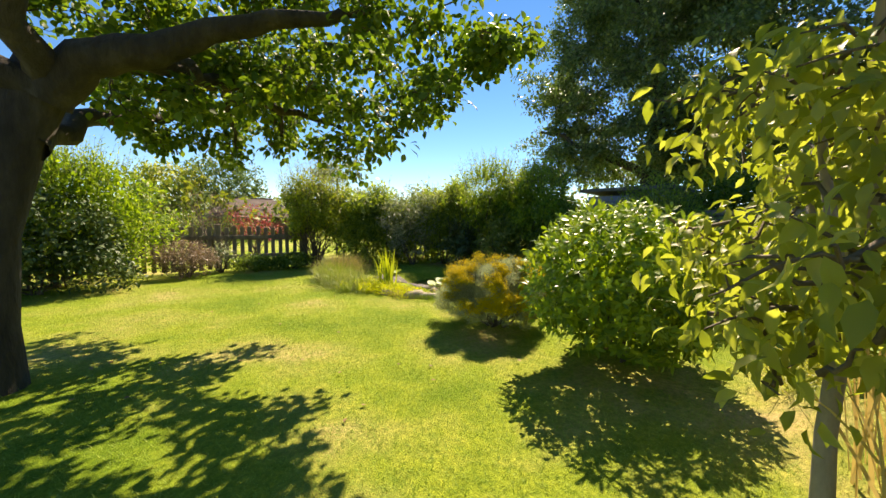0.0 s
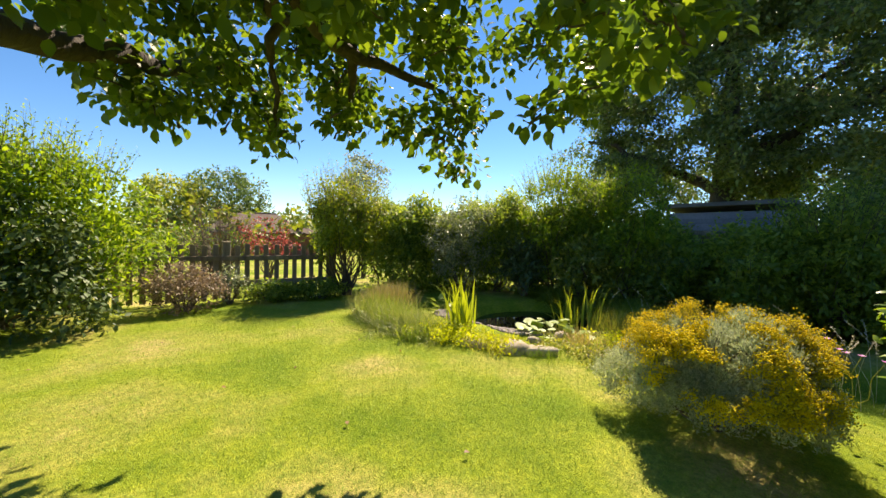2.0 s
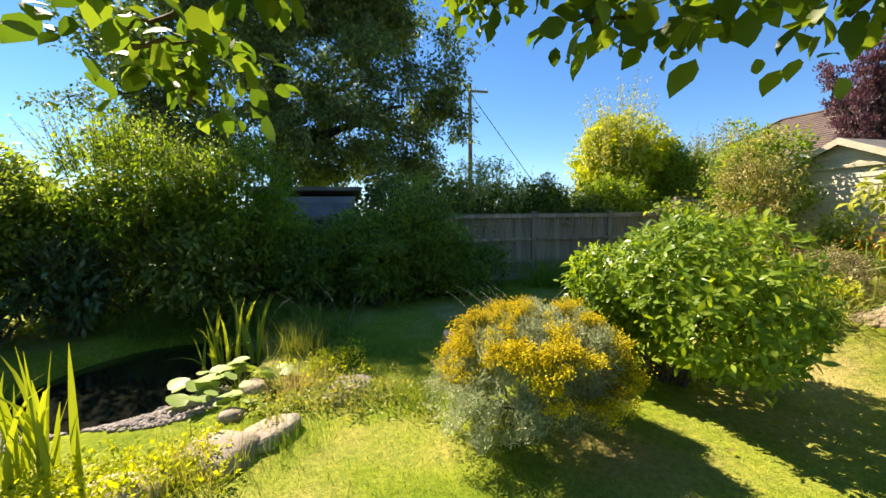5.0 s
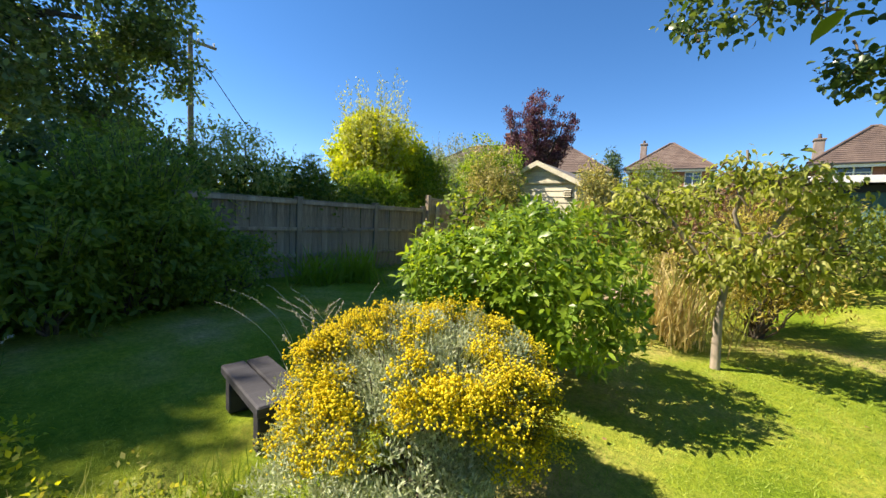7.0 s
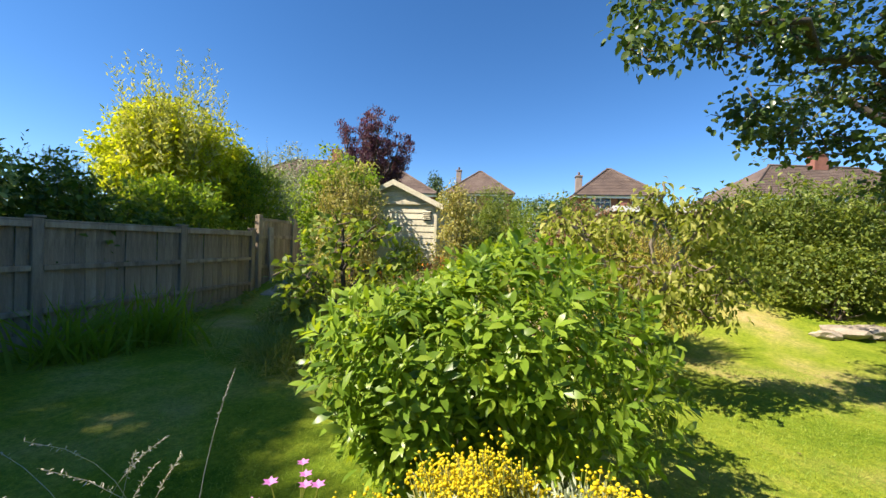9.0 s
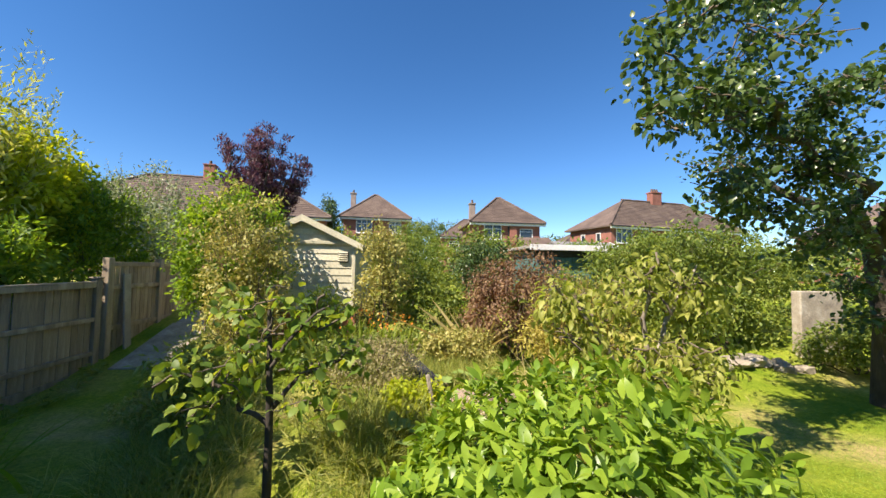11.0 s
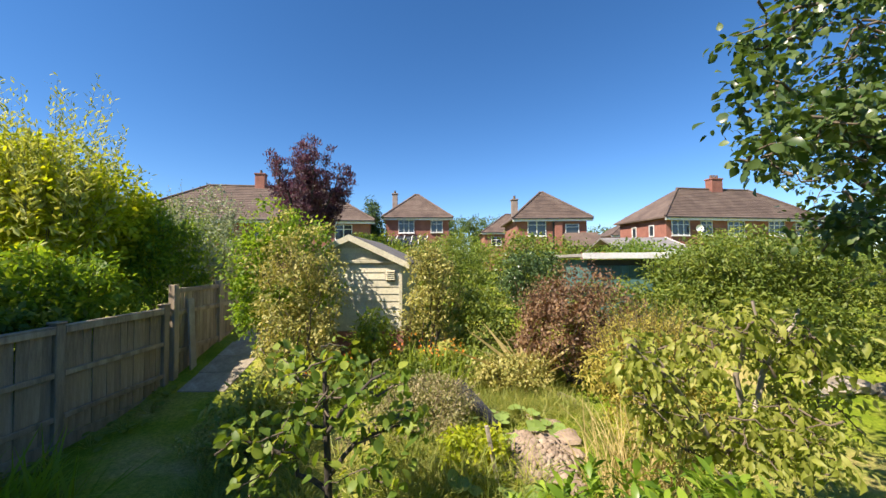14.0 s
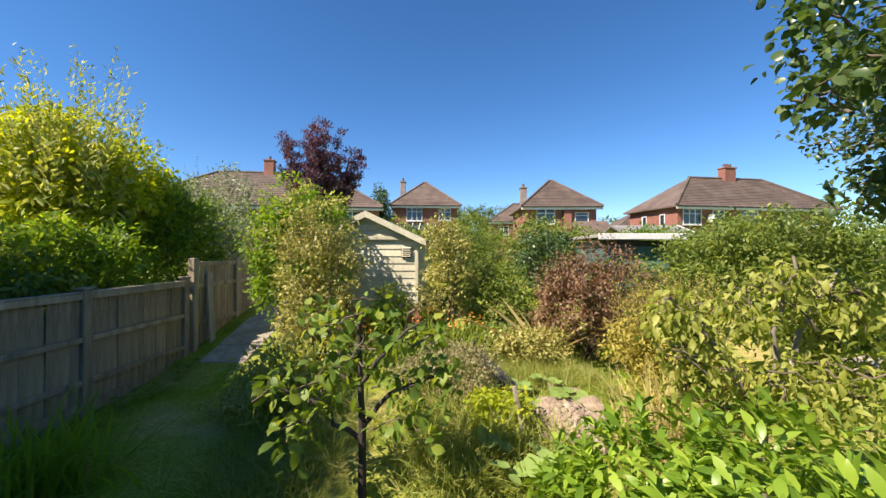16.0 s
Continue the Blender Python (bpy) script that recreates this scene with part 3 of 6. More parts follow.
# ---- garden fence of panels ----
def feather_fence():
    root = thing("fence", 0, 3.0, 0, "weathered grey wooden panel fence with square posts", "fence", kind="structure")
    pitch = 2.09
    posts = [8.41 + pitch * k for k in range(-3, 2)] + [12.3]
    oy = 3.0
    for k, y in enumerate(posts):
        h = 1.62 if k < 5 else 1.64
        bm = box(bmesh.new(), (-0.06, -0.06, -0.3), (0.06, 0.06, h), 0.008)
        box(bm, (-0.075, -0.075, h), (0.075, 0.075, h + 0.035), 0.01)
        ob = part("post", bm, "fence", root)
        ob.location = (0, y - oy, 0)
    for a, b in zip(posts[:-1], posts[1:]):
        for z, t in ((1.5, 0.045), (0.95, 0.04), (0.4, 0.04)):
            ob = boxed("rail", (0.0, 0.065, z), (0.045, b - a - 0.065, z + t + 0.03), "fence", root, 0.005)
            ob.location = (0.012, a - oy, 0)
        ob = boxed("capping", (-0.045, 0.06, 1.575), (0.055, b - a - 0.06, 1.605), "fence", root, 0.006)
        ob.location = (0, a - oy, 0)
        ob = boxed("gravel_board", (-0.02, 0.06, -0.02), (0.015, b - a - 0.06, 0.16), "fence", root, 0.004)
        ob.location = (0, a - oy, 0)
        n = 15
        w = (b - a - 0.12) / n
        me = bpy.data.meshes.new("board")
        bm = box(bmesh.new(), (-0.016, -0.003, 0.16), (0.002, w * 1.05, 1.575), 0.003)
        bm.to_mesh(me)
        bm.free()
        me.materials.append(M["fence"])
        for i in range(n):
            ob = new("board", me)
            ob.parent = root
            ob.location = (-0.004 - 0.016 * (i % 2), a - oy + 0.05 + i * (w + 0.0012), rng.normal(0, 0.004))
            ob.rotation_euler = (rng.normal(0, 0.004), rng.normal(0, 0.01), rng.normal(0, 0.02))
    # the taller last section with its loose plank
    tall = thing("gate", 0.02, 12.4, 0.25, "tall weathered wooden garden gate panel beside the fence", "gate", kind="structure")
    for y in (0.03, 1.35, 2.7):
        boxed("post", (-0.05, y, -0.3), (0.07, y + 0.12, 1.75), "fence", tall, 0.008)
    for i in range(24):
        y = 0.15 + i * 0.108
        boxed("board", (-0.01, y, 0.1), (0.01, y + 0.1, 1.68 + rng.normal(0, 0.006)), "fence", tall, 0.003)
    for z in (0.5, 1.2, 1.6):
        boxed("rail", (0.01, 0.15, z), (0.05, 2.7, z + 0.08), "fence", tall, 0.005)
    lean = thing("plank", 0.16, 12.75, 0.2, "grey upright plank leaning on the garden gate", "plank")
    boxed("plank_board", (0, 0, 0), (0.035, 0.16, 1.52), "concrete", lean, 0.006)
    lean.rotation_euler = (0, radians(-3), 0)


# ---- picket fence ----
def picket_fence():
    root = thing("picket_fence", 6.4, -1.8, 0, "brown weathered wooden picket fence at the lawn's end", "fence", kind="structure")
    L = 5.6
    bm = box(bmesh.new(), (-0.046, -0.02, 0.0), (0.046, 0.0, 1.05), 0.004)
    me = bpy.data.meshes.new("picket")
    bm.to_mesh(me)
    bm.free()
    me.materials.append(M["picket"])
    n = 31
    for i in range(n):
        ob = new("picket", me)
        ob.parent = root
        ob.location = (0.1 + i * L / n, 0.06, 0.03 + rng.normal(0, 0.012))
        ob.rotation_euler = (0, rng.normal(0, 0.012), 0)
    for x in (0.0, 2.08, 4.1, L):
        ob = boxed("post", (-0.07, -0.07, -0.3), (0.07, 0.07, 1.12), "picket", root, 0.012)
        ob.location = (x, 0, 0)
        cap = boxed("post_cap", (-0.085, -0.085, 1.12), (0.085, 0.085, 1.15), "picket", root, 0.012)
        cap.location = (x, 0, 0)
    for z in (0.3, 0.78):
        boxed("rail", (0.0, 0.062, z), (L, 0.11, z + 0.09), "picket", root, 0.006)


feather_fence()
picket_fence()


# ---- garden shed ----
def garden_shed():
    x0, x1, y0, y1, e, r = 2.0, 4.08, 13.3, 16.6, 2.4, 2.88
    xm = (x0 + x1) / 2
    root = thing("garden_shed", xm, y0, 0.5, "cream painted timber garden shed with gabled roof", "shed")

    def at(ob):
        ob.location = (-xm, -y0, -0.5)
        return ob
    at(prism("wall", [(x0, 1.0), (x1, 1.0), (x1, e), (xm, r - 0.03), (x0, e)], "y", y0, y1, "cream", root))
    at(boxed("plinth", (x0 - 0.03, y0 - 0.05, 0.2), (x1 + 0.03, y1, 0.998), "brick", root, 0.01, "red brick base"))
    n = 9
    for i in range(n):
        z = 1.02 + i * 0.145
        at(prism("cladding_board", [(y0 - 0.001, z), (y0 - 0.024, z), (y0 - 0.008, z + 0.138), (y0 - 0.001, z + 0.138)], "x", x0 + 0.05, x1 - 0.05, "cream", root))
    for i in range(3):
        z = 2.44 + i * 0.12
        k = (z + 0.11 - e) / (r - e)
        hw = max((x1 - x0) / 2 * (1 - k) - 0.02, 0.05)
        at(prism("gable_board", [(y0 - 0.001, z), (y0 - 0.024, z), (y0 - 0.008, z + 0.112), (y0 - 0.001, z + 0.112)], "x", xm - hw, xm + hw, "cream", root))
    at(boxed("lintel", (x0, y0 - 0.07, e - 0.04), (x1, y0 - 0.002, e + 0.03), "cream", root, 0.008))
    for x in (x0, x1 - 0.07):
        at(boxed("corner_post", (x, y0 - 0.035, 1.0), (x + 0.07, y0 - 0.001, e - 0.05), "cream", root, 0.006))
    for sgn, a in ((-1, x0), (1, x1)):
        ax = a + sgn * 0.16
        ez = e - 0.09
        at(prism("roof_slope", [(xm, r), (xm, r + 0.05), (ax, ez + 0.05), (ax, ez)], "y", y0 - 0.16, y1 + 0.16, "felt", root, "grey roofing felt"))
        at(prism("barge_board", [(xm, r - 0.07), (xm, r + 0.055), (ax, ez + 0.055), (ax, ez - 0.07)], "y", y0 - 0.185, y0 - 0.162, "cream", root))
    vent = at(boxed("vent", (3.74, y0 - 0.045, 2.0), (3.94, y0 - 0.026, 2.22), "black", root, 0.004, "small dark louvred vent"))
    for i in range(5):
        z = 2.03 + i * 0.04
        ob = prism("louvre", [(y0 - 0.046, z + 0.028), (y0 - 0.085, z), (y0 - 0.08, z - 0.006), (y0 - 0.046, z + 0.02)], "x", 3.75, 3.93, "cream", vent)


garden_shed()


# ---- houses ----
def window(root, x, z, w, h, y, lights=2, kind="white"):
    win = boxed("window", (x, y - 0.03, z), (x + w, y - 0.005, z + h), "glass", root)
    t = 0.06
    for nm, lo, hi in (("frame", (x - t, y - 0.07, z - t), (x + w + t, y - 0.031, z)), ("frame", (x - t, y - 0.07, z + h), (x + w + t, y - 0.031, z + h + t)),
                       ("frame", (x - t, y - 0.07, z), (x, y - 0.031, z + h)), ("frame", (x + w, y - 0.07, z), (x + w + t, y - 0.031, z + h)),
                       ("sill", (x - 0.1, y - 0.14, z - 0.13), (x + w + 0.1, y - 0.031, z - t - 0.002))):
        boxed(nm, lo, hi, kind, win)
    for i in range(1, lights):
        xx = x + w * i / lights
        boxed("mullion", (xx - 0.035, y - 0.065, z), (xx + 0.035, y - 0.032, z + h), kind, win)
    boxed("transom", (x, y - 0.06, z + h * 0.7), (x + w, y - 0.033, z + h * 0.7 + 0.05), kind, win)
    return win


def house(x, y, w, d, eave, ridge, ridge_len, label, windows, chimneys=(), turn=0.0, base=1.0):
    """A brick house with a hipped roof; x, y: its near left corner; windows: x, z, w, h, lights on the near face."""
    root = thing("house", x, y, base, label, "house", "brick houses beyond the garden")
    root.rotation_euler[2] = radians(turn)
    H, R = eave - base, ridge - base
    boxed("wall", (0, 0, -1.2), (w, d, H), "brick", root)
    o = 0.4
    bm = bmesh.new()
    a, b = (w / 2 - ridge_len / 2, d / 2, R), (w / 2 + ridge_len / 2, d / 2, R)
    c = [bm.verts.new(p) for p in ((-o, -o, H - 0.12), (w + o, -o, H - 0.12), (w + o, d + o, H - 0.12), (-o, d + o, H - 0.12))]
    c2 = [bm.verts.new((v.co.x, v.co.y, H + 0.0)) for v in c]
    va, vb = bm.verts.new(a), bm.verts.new((b[0] + 0.02, b[1], b[2]))
    bm.faces.new(c)
    for i in range(4):
        bm.faces.new((c[i], c[(i + 1) % 4], c2[(i + 1) % 4], c2[i]))
    bm.faces.new((c2[0], c2[1], vb, va))
    bm.faces.new((c2[1], c2[2], vb))
    bm.faces.new((c2[2], c2[3], va, vb))
    bm.faces.new((c2[3], c2[0], va))
    roof = part("roof", bm, "tile", root, "brown clay tile hipped roof")
    lines = []
    for k in range(1, 18):
        s = k / 18
        za = H + (R - H) * s
        l = np.array([-o, -o]) * (1 - s) + np.array(a[:2]) * s
        r2 = np.array([w + o, -o]) * (1 - s) + np.array(b[:2]) * s
        lines.append([(l[0], l[1] - 0.02, za, 0.022), (r2[0], r2[1] - 0.02, za, 0.022)])
    put("coursing", mesh_np("coursing", *tubes(lines, 4)), "tile", roof)["kind"] = "stuff"
    hips = [[(p[0], p[1], H + 0.02, 0.1), (q[0], q[1], R + 0.03, 0.1)] for p, q in (((-o, -o), a), ((w + o, -o), b))] + [[(a[0] - 0.1, a[1], R + 0.03, 0.1), (b[0] + 0.1, b[1], R + 0.03, 0.1)]]
    put("ridge", mesh_np("ridge", *tubes(hips, 6)), "tile", roof)
    boxed("gutter", (-o, -o - 0.12, H - 0.12), (w + o, -o - 0.005, H - 0.02), "black", root, 0.02)
    boxed("fascia", (-o, -o - 0.004, H - 0.3), (w + o, -o + 0.03, H - 0.121), "white", root)
    for x0, z0, ww, hh, li in windows:
        window(root, x0, z0 - base, ww, hh, 0.0, li)
    for cx, cy, top, hw, stuff in chimneys:
        ch = boxed("chimney", (cx - hw, cy - 0.35, R - 2.6), (cx + hw, cy + 0.35, top - base), stuff, root, 0.02)
        boxed("chimney_cap", (cx - hw - 0.06, cy - 0.41, top - base), (cx + hw + 0.06, cy + 0.41, top - base + 0.12), stuff, ch, 0.02)
        for dx in ((-0.3, 0.0, 0.3) if hw > 0.4 else (0.0,)):
            put("chimney_pot", mesh_np("chimney_pot", *tubes([[(cx + dx, cy, top - base + 0.1, 0.12), (cx + dx, cy, top - base + 0.45, 0.1)]], 8)), "tile", ch)
    return root


house(-1.1, 41.6, 6.05, 7.0, 6.6, 9.4, 0.3, "red brick house with hipped tile roof and white windows", [(1.25, 5.15, 1.4, 1.15, 3), (4.35, 5.2, 1.05, 1.05, 2), (1.0, 1.9, 1.8, 1.2, 3)], [(0.75, 3.0, 9.3, 0.26, "grey_render")], 6)
second = house(10.55, 36.8, 5.75, 6.6, 5.85, 8.55, 0.3, "red brick house with hipped tile roof and downpipe", [(0.95, 4.45, 1.4, 1.15, 2), (4.05, 4.55, 1.0, 0.75, 1), (1.2, 1.7, 1.5, 1.2, 2)], [(0.35, 3.0, 7.8, 0.26, "grey_render")], 0)
boxed("downpipe", (2.95, -0.12, -1.2), (3.05, -0.02, 4.7), "black", second)
boxed("pier", (3.1, -0.25, -1.2), (3.7, -0.002, 4.5), "brick", second, 0.02)
prism("lean_to_roof", [(-1.6, 2.35), (-0.004, 3.55), (-0.004, 3.65), (-1.65, 2.45)], "x", 3.72, 6.6, "tile", second, "brown tiled lean-to roof")
boxed("lean_to_wall", (3.9, -1.4, -1.2), (6.4, -0.004, 2.4), "brick", second)
third = house(21.8, 35.1, 14.4, 5.6, 5.7, 8.5, 7.2, "long red brick semi-detached house with hipped tile roof", [(0.5, 4.3, 1.5, 1.1, 3), (3.1, 4.35, 0.95, 1.0, 2), (5.6, 4.25, 1.5, 1.1, 3), (9.5, 4.3, 1.5, 1.1, 3), (12.2, 4.3, 1.0, 1.0, 2)], [(7.3, 2.8, 9.35, 0.55, "brick")], 11)
for v in (1.3, 3.4):
    side = boxed("side_window", (-0.03, v, 3.3), (-0.004, v + 0.45, 4.1), "glass", third)
    for lo, hi in (((-0.07, v - 0.07, 3.23), (-0.031, v + 0.52, 3.3)), ((-0.07, v - 0.07, 4.1), (-0.031, v + 0.52, 4.17)), ((-0.07, v - 0.07, 3.3), (-0.031, v, 4.1)), ((-0.07, v + 0.45, 3.3), (-0.031, v + 0.52, 4.1))):
        boxed("frame", lo, hi, "white", side)
house(-19, 32, 18.0, 8.5, 5.6, 8.9, 9.0, "brick semi-detached house with a wide hipped roof", [(1.2, 4.1, 1.6, 1.2, 3), (5.0, 4.1, 1.0, 1.0, 2), (9.5, 4.1, 1.6, 1.2, 3), (15.4, 4.1, 1.2, 1.1, 2)], [(8.6, 4.3, 9.9, 0.4, "brick")], 10)


def satellite_dish():
    """A shallow white dish on a bracket on the third house's wall."""
    root = thing("satellite_dish", 24.35, 35.45, 4.75, "white satellite dish fixed to the brick wall", "dish")
    bm = bmesh.new()
    rings = [[bm.verts.new((0.3 * k / 3 * math.cos(a), -0.3 + 0.1 * (k / 3) ** 2 * -1, 0.3 * k / 3 * math.sin(a))) for a in [6.283 * j / 14 for j in range(14)]] for k in range(1, 4)]
    bm.faces.new(rings[0])
    for a, b in zip(rings[:-1], rings[1:]):
        for j in range(14):
            bm.faces.new((a[j], a[(j + 1) % 14], b[(j + 1) % 14], b[j]))
    part("dish", bm, "white", root)
    boxed("bracket", (-0.03, -0.3, -0.05), (0.03, 0.2, 0.02), "black", root)


satellite_dish()


def garage():
    root = thing("garage", 14.2, 26.0, 1.0, "brick garage with grey slate roof and white gable", "garage")
    boxed("wall", (0, 0, -1.0), (3.4, 4.6, 1.85), "brick", root)
    prism("roof", [(-0.3, 1.8), (2.3, 2.6), (2.3, 2.7), (-0.35, 1.9)], "x", -0.2, 3.6, "slate", root)
    prism("back_roof", [(2.31, 2.6), (4.9, 1.8), (4.95, 1.9), (2.31, 2.7)], "x", -0.2, 3.6, "slate", root)
    boxed("fascia", (-0.2, -0.36, 1.68), (3.6, -0.31, 1.9), "white", root)
    prism("barge_board", [(-0.3, 1.74), (2.3, 2.54), (2.3, 2.74), (-0.35, 1.94)], "x", 3.61, 3.66, "white", root)


garage()
house(9.8, 58, 8, 7, 6.3, 9.2, 1.0, "distant red brick house with hipped roof", [(1.0, 4.5, 1.3, 1.1, 2), (4.6, 4.5, 1.3, 1.1, 2)], [], 0)
house(31, 66, 9, 7, 6.3, 9.0, 1.0, "distant red brick house between two larger ones", [(1.0, 4.5, 1.3, 1.1, 2)], [], 0)
house(44, 33, 9, 8, 5.7, 8.6, 1.0, "red brick house seen behind the fruit tree", [(1.2, 4.1, 1.6, 1.2, 3), (5.0, 4.1, 1.0, 1.0, 2)], [], -8)
house(-5, -50, 12, 9, 1.2, 3.6, 4.0, "low brick bungalow with hipped tile roof", [(1.2, 0.8, 1.6, 1.2, 3)], [], 0, -1.5)

# ---- shrubs and trees ----
bush("choisya_bush", "rounded bright green glossy evergreen bush on lawn", "bush", 5.68, 7.06, (0.75, 0.78), 1.42, "choisya", "lance", 0.086, 380, 0.13, 9, 0.02, 16, seed=1, droop=0.1, whorls=1350, lump=0.24, flare=-0.04)
santolina = bush("santolina_bush", "silver-grey cotton lavender bush covered in yellow flowers", "bush", 6.02, 5.52, (0.6, 0.58), 0.82, "santolina", "slim", 0.027, 900, 0.065, 84, 0.02, 14, lump=0.16, seed=2, droop=-0.8, flare=0.2, edge=0.4, tops=160, toplen=0.12, topper=20)
bush("laurel_bush", "tall bright green bush beside picket fence", "bush", 11.2, -0.75, (1.55, 1.0), 2.5, "hazel", "lance", 0.1, 640, 0.24, 26, 0.02, 16, seed=3, tops=260, toplen=0.75, topper=16, droop=-0.1)
# dark leaf mass added to stand for shade on the tall bush's lower half
bush("dark_shrub", "dark leaves added as the tall bush's shaded underside", "bush", 11.3, 0.0, (1.35, 0.6), 1.45, "shaded_leaf", "ovate", 0.08, 420, 0.2, 26, 0.02, 10, seed=87, lump=0.3)
bush("privet_bush", "tall yellow-green bush at picket fence corner", "bush", 6.2, -1.4, (0.95, 0.8), 2.25, "privet", "ovate", 0.075, 440, 0.16, 24, 0.2, 50, seed=4, tops=230, toplen=0.95, topper=20, lump=0.25)
hedge_row("back_hedge", "dark overgrown mixed hedge along the boundary", "hedge", [(5.4, -1.7, 1.9), (3.6, -1.6, 2.2), (2.0, -0.8, 2.2), (1.3, 1.0, 2.4), (1.1, 2.6, 2.1), (1.1, 3.3, 1.5), (1.0, 4.3, 1.4), (1.0, 4.8, 1.75), (0.9, 5.6, 1.7), (0.8, 6.3, 1.4)], 1.4, "hedge", "plain", 0.1, 330, 0.26, 28, 50, 0.5)
tree("big_tree", "large dark broadleaf tree behind the boundary hedge", -5.6, 1.6,
     [[(-5.6, 1.6, -0.2, 0.5), (-5.6, 1.6, 2.0, 0.38), (-5.7, 1.7, 4.5, 0.32), (-5.8, 1.7, 7.5, 0.18), (-5.8, 0.9, 9.6, 0.12), (-5.8, -0.5, 12.2, 0.05)],
      [(-5.6, 1.6, 3.0, 0.2), (-4.6, -0.6, 4.4, 0.12), (-4.0, -2.4, 5.2, 0.05)], [(-5.7, 1.7, 3.6, 0.2), (-4.7, 3.9, 4.6, 0.12), (-4.1, 5.8, 5.2, 0.05)],
      [(-5.7, 1.7, 4.8, 0.18), (-7.6, 0, 7.0, 0.06)], [(-5.7, 1.7, 4.8, 0.18), (-7.4, 4.2, 7.0, 0.06)]],
     [(-5.9 + 3.0 * math.cos(a) * k, 1.9 + 6.1 * math.sin(a) * k, z, 1.45) for k, z, a in [(math.sqrt(rng.random()) * (1.05 - ((zz - 6.0) / 7.0) ** 2 * 0.75), zz, rng.random() * 6.28) for zz in rng.uniform(3.0, 9.6, 220)]]
     # upper bunches, mostly out of view, added to shade the lawn along the fence
     + [(rng.uniform(-7.2, -4.8), rng.uniform(-2.6, 0.9), rng.uniform(10.8, 12.4), 1.3) for _ in range(28)] + [(rng.uniform(-7.0, -4.4), rng.uniform(2.4, 6.0), rng.uniform(8.2, 10.2), 1.2) for _ in range(40)]
     + [(-6.15 + 1.6 * q[0], 1.6 + 3.2 * q[1], 10.5 + 1.3 * q[2], 1.2) for q in ball(64)],
     "dark_tree", "plain", 0.15, 18, 0.34, 7)
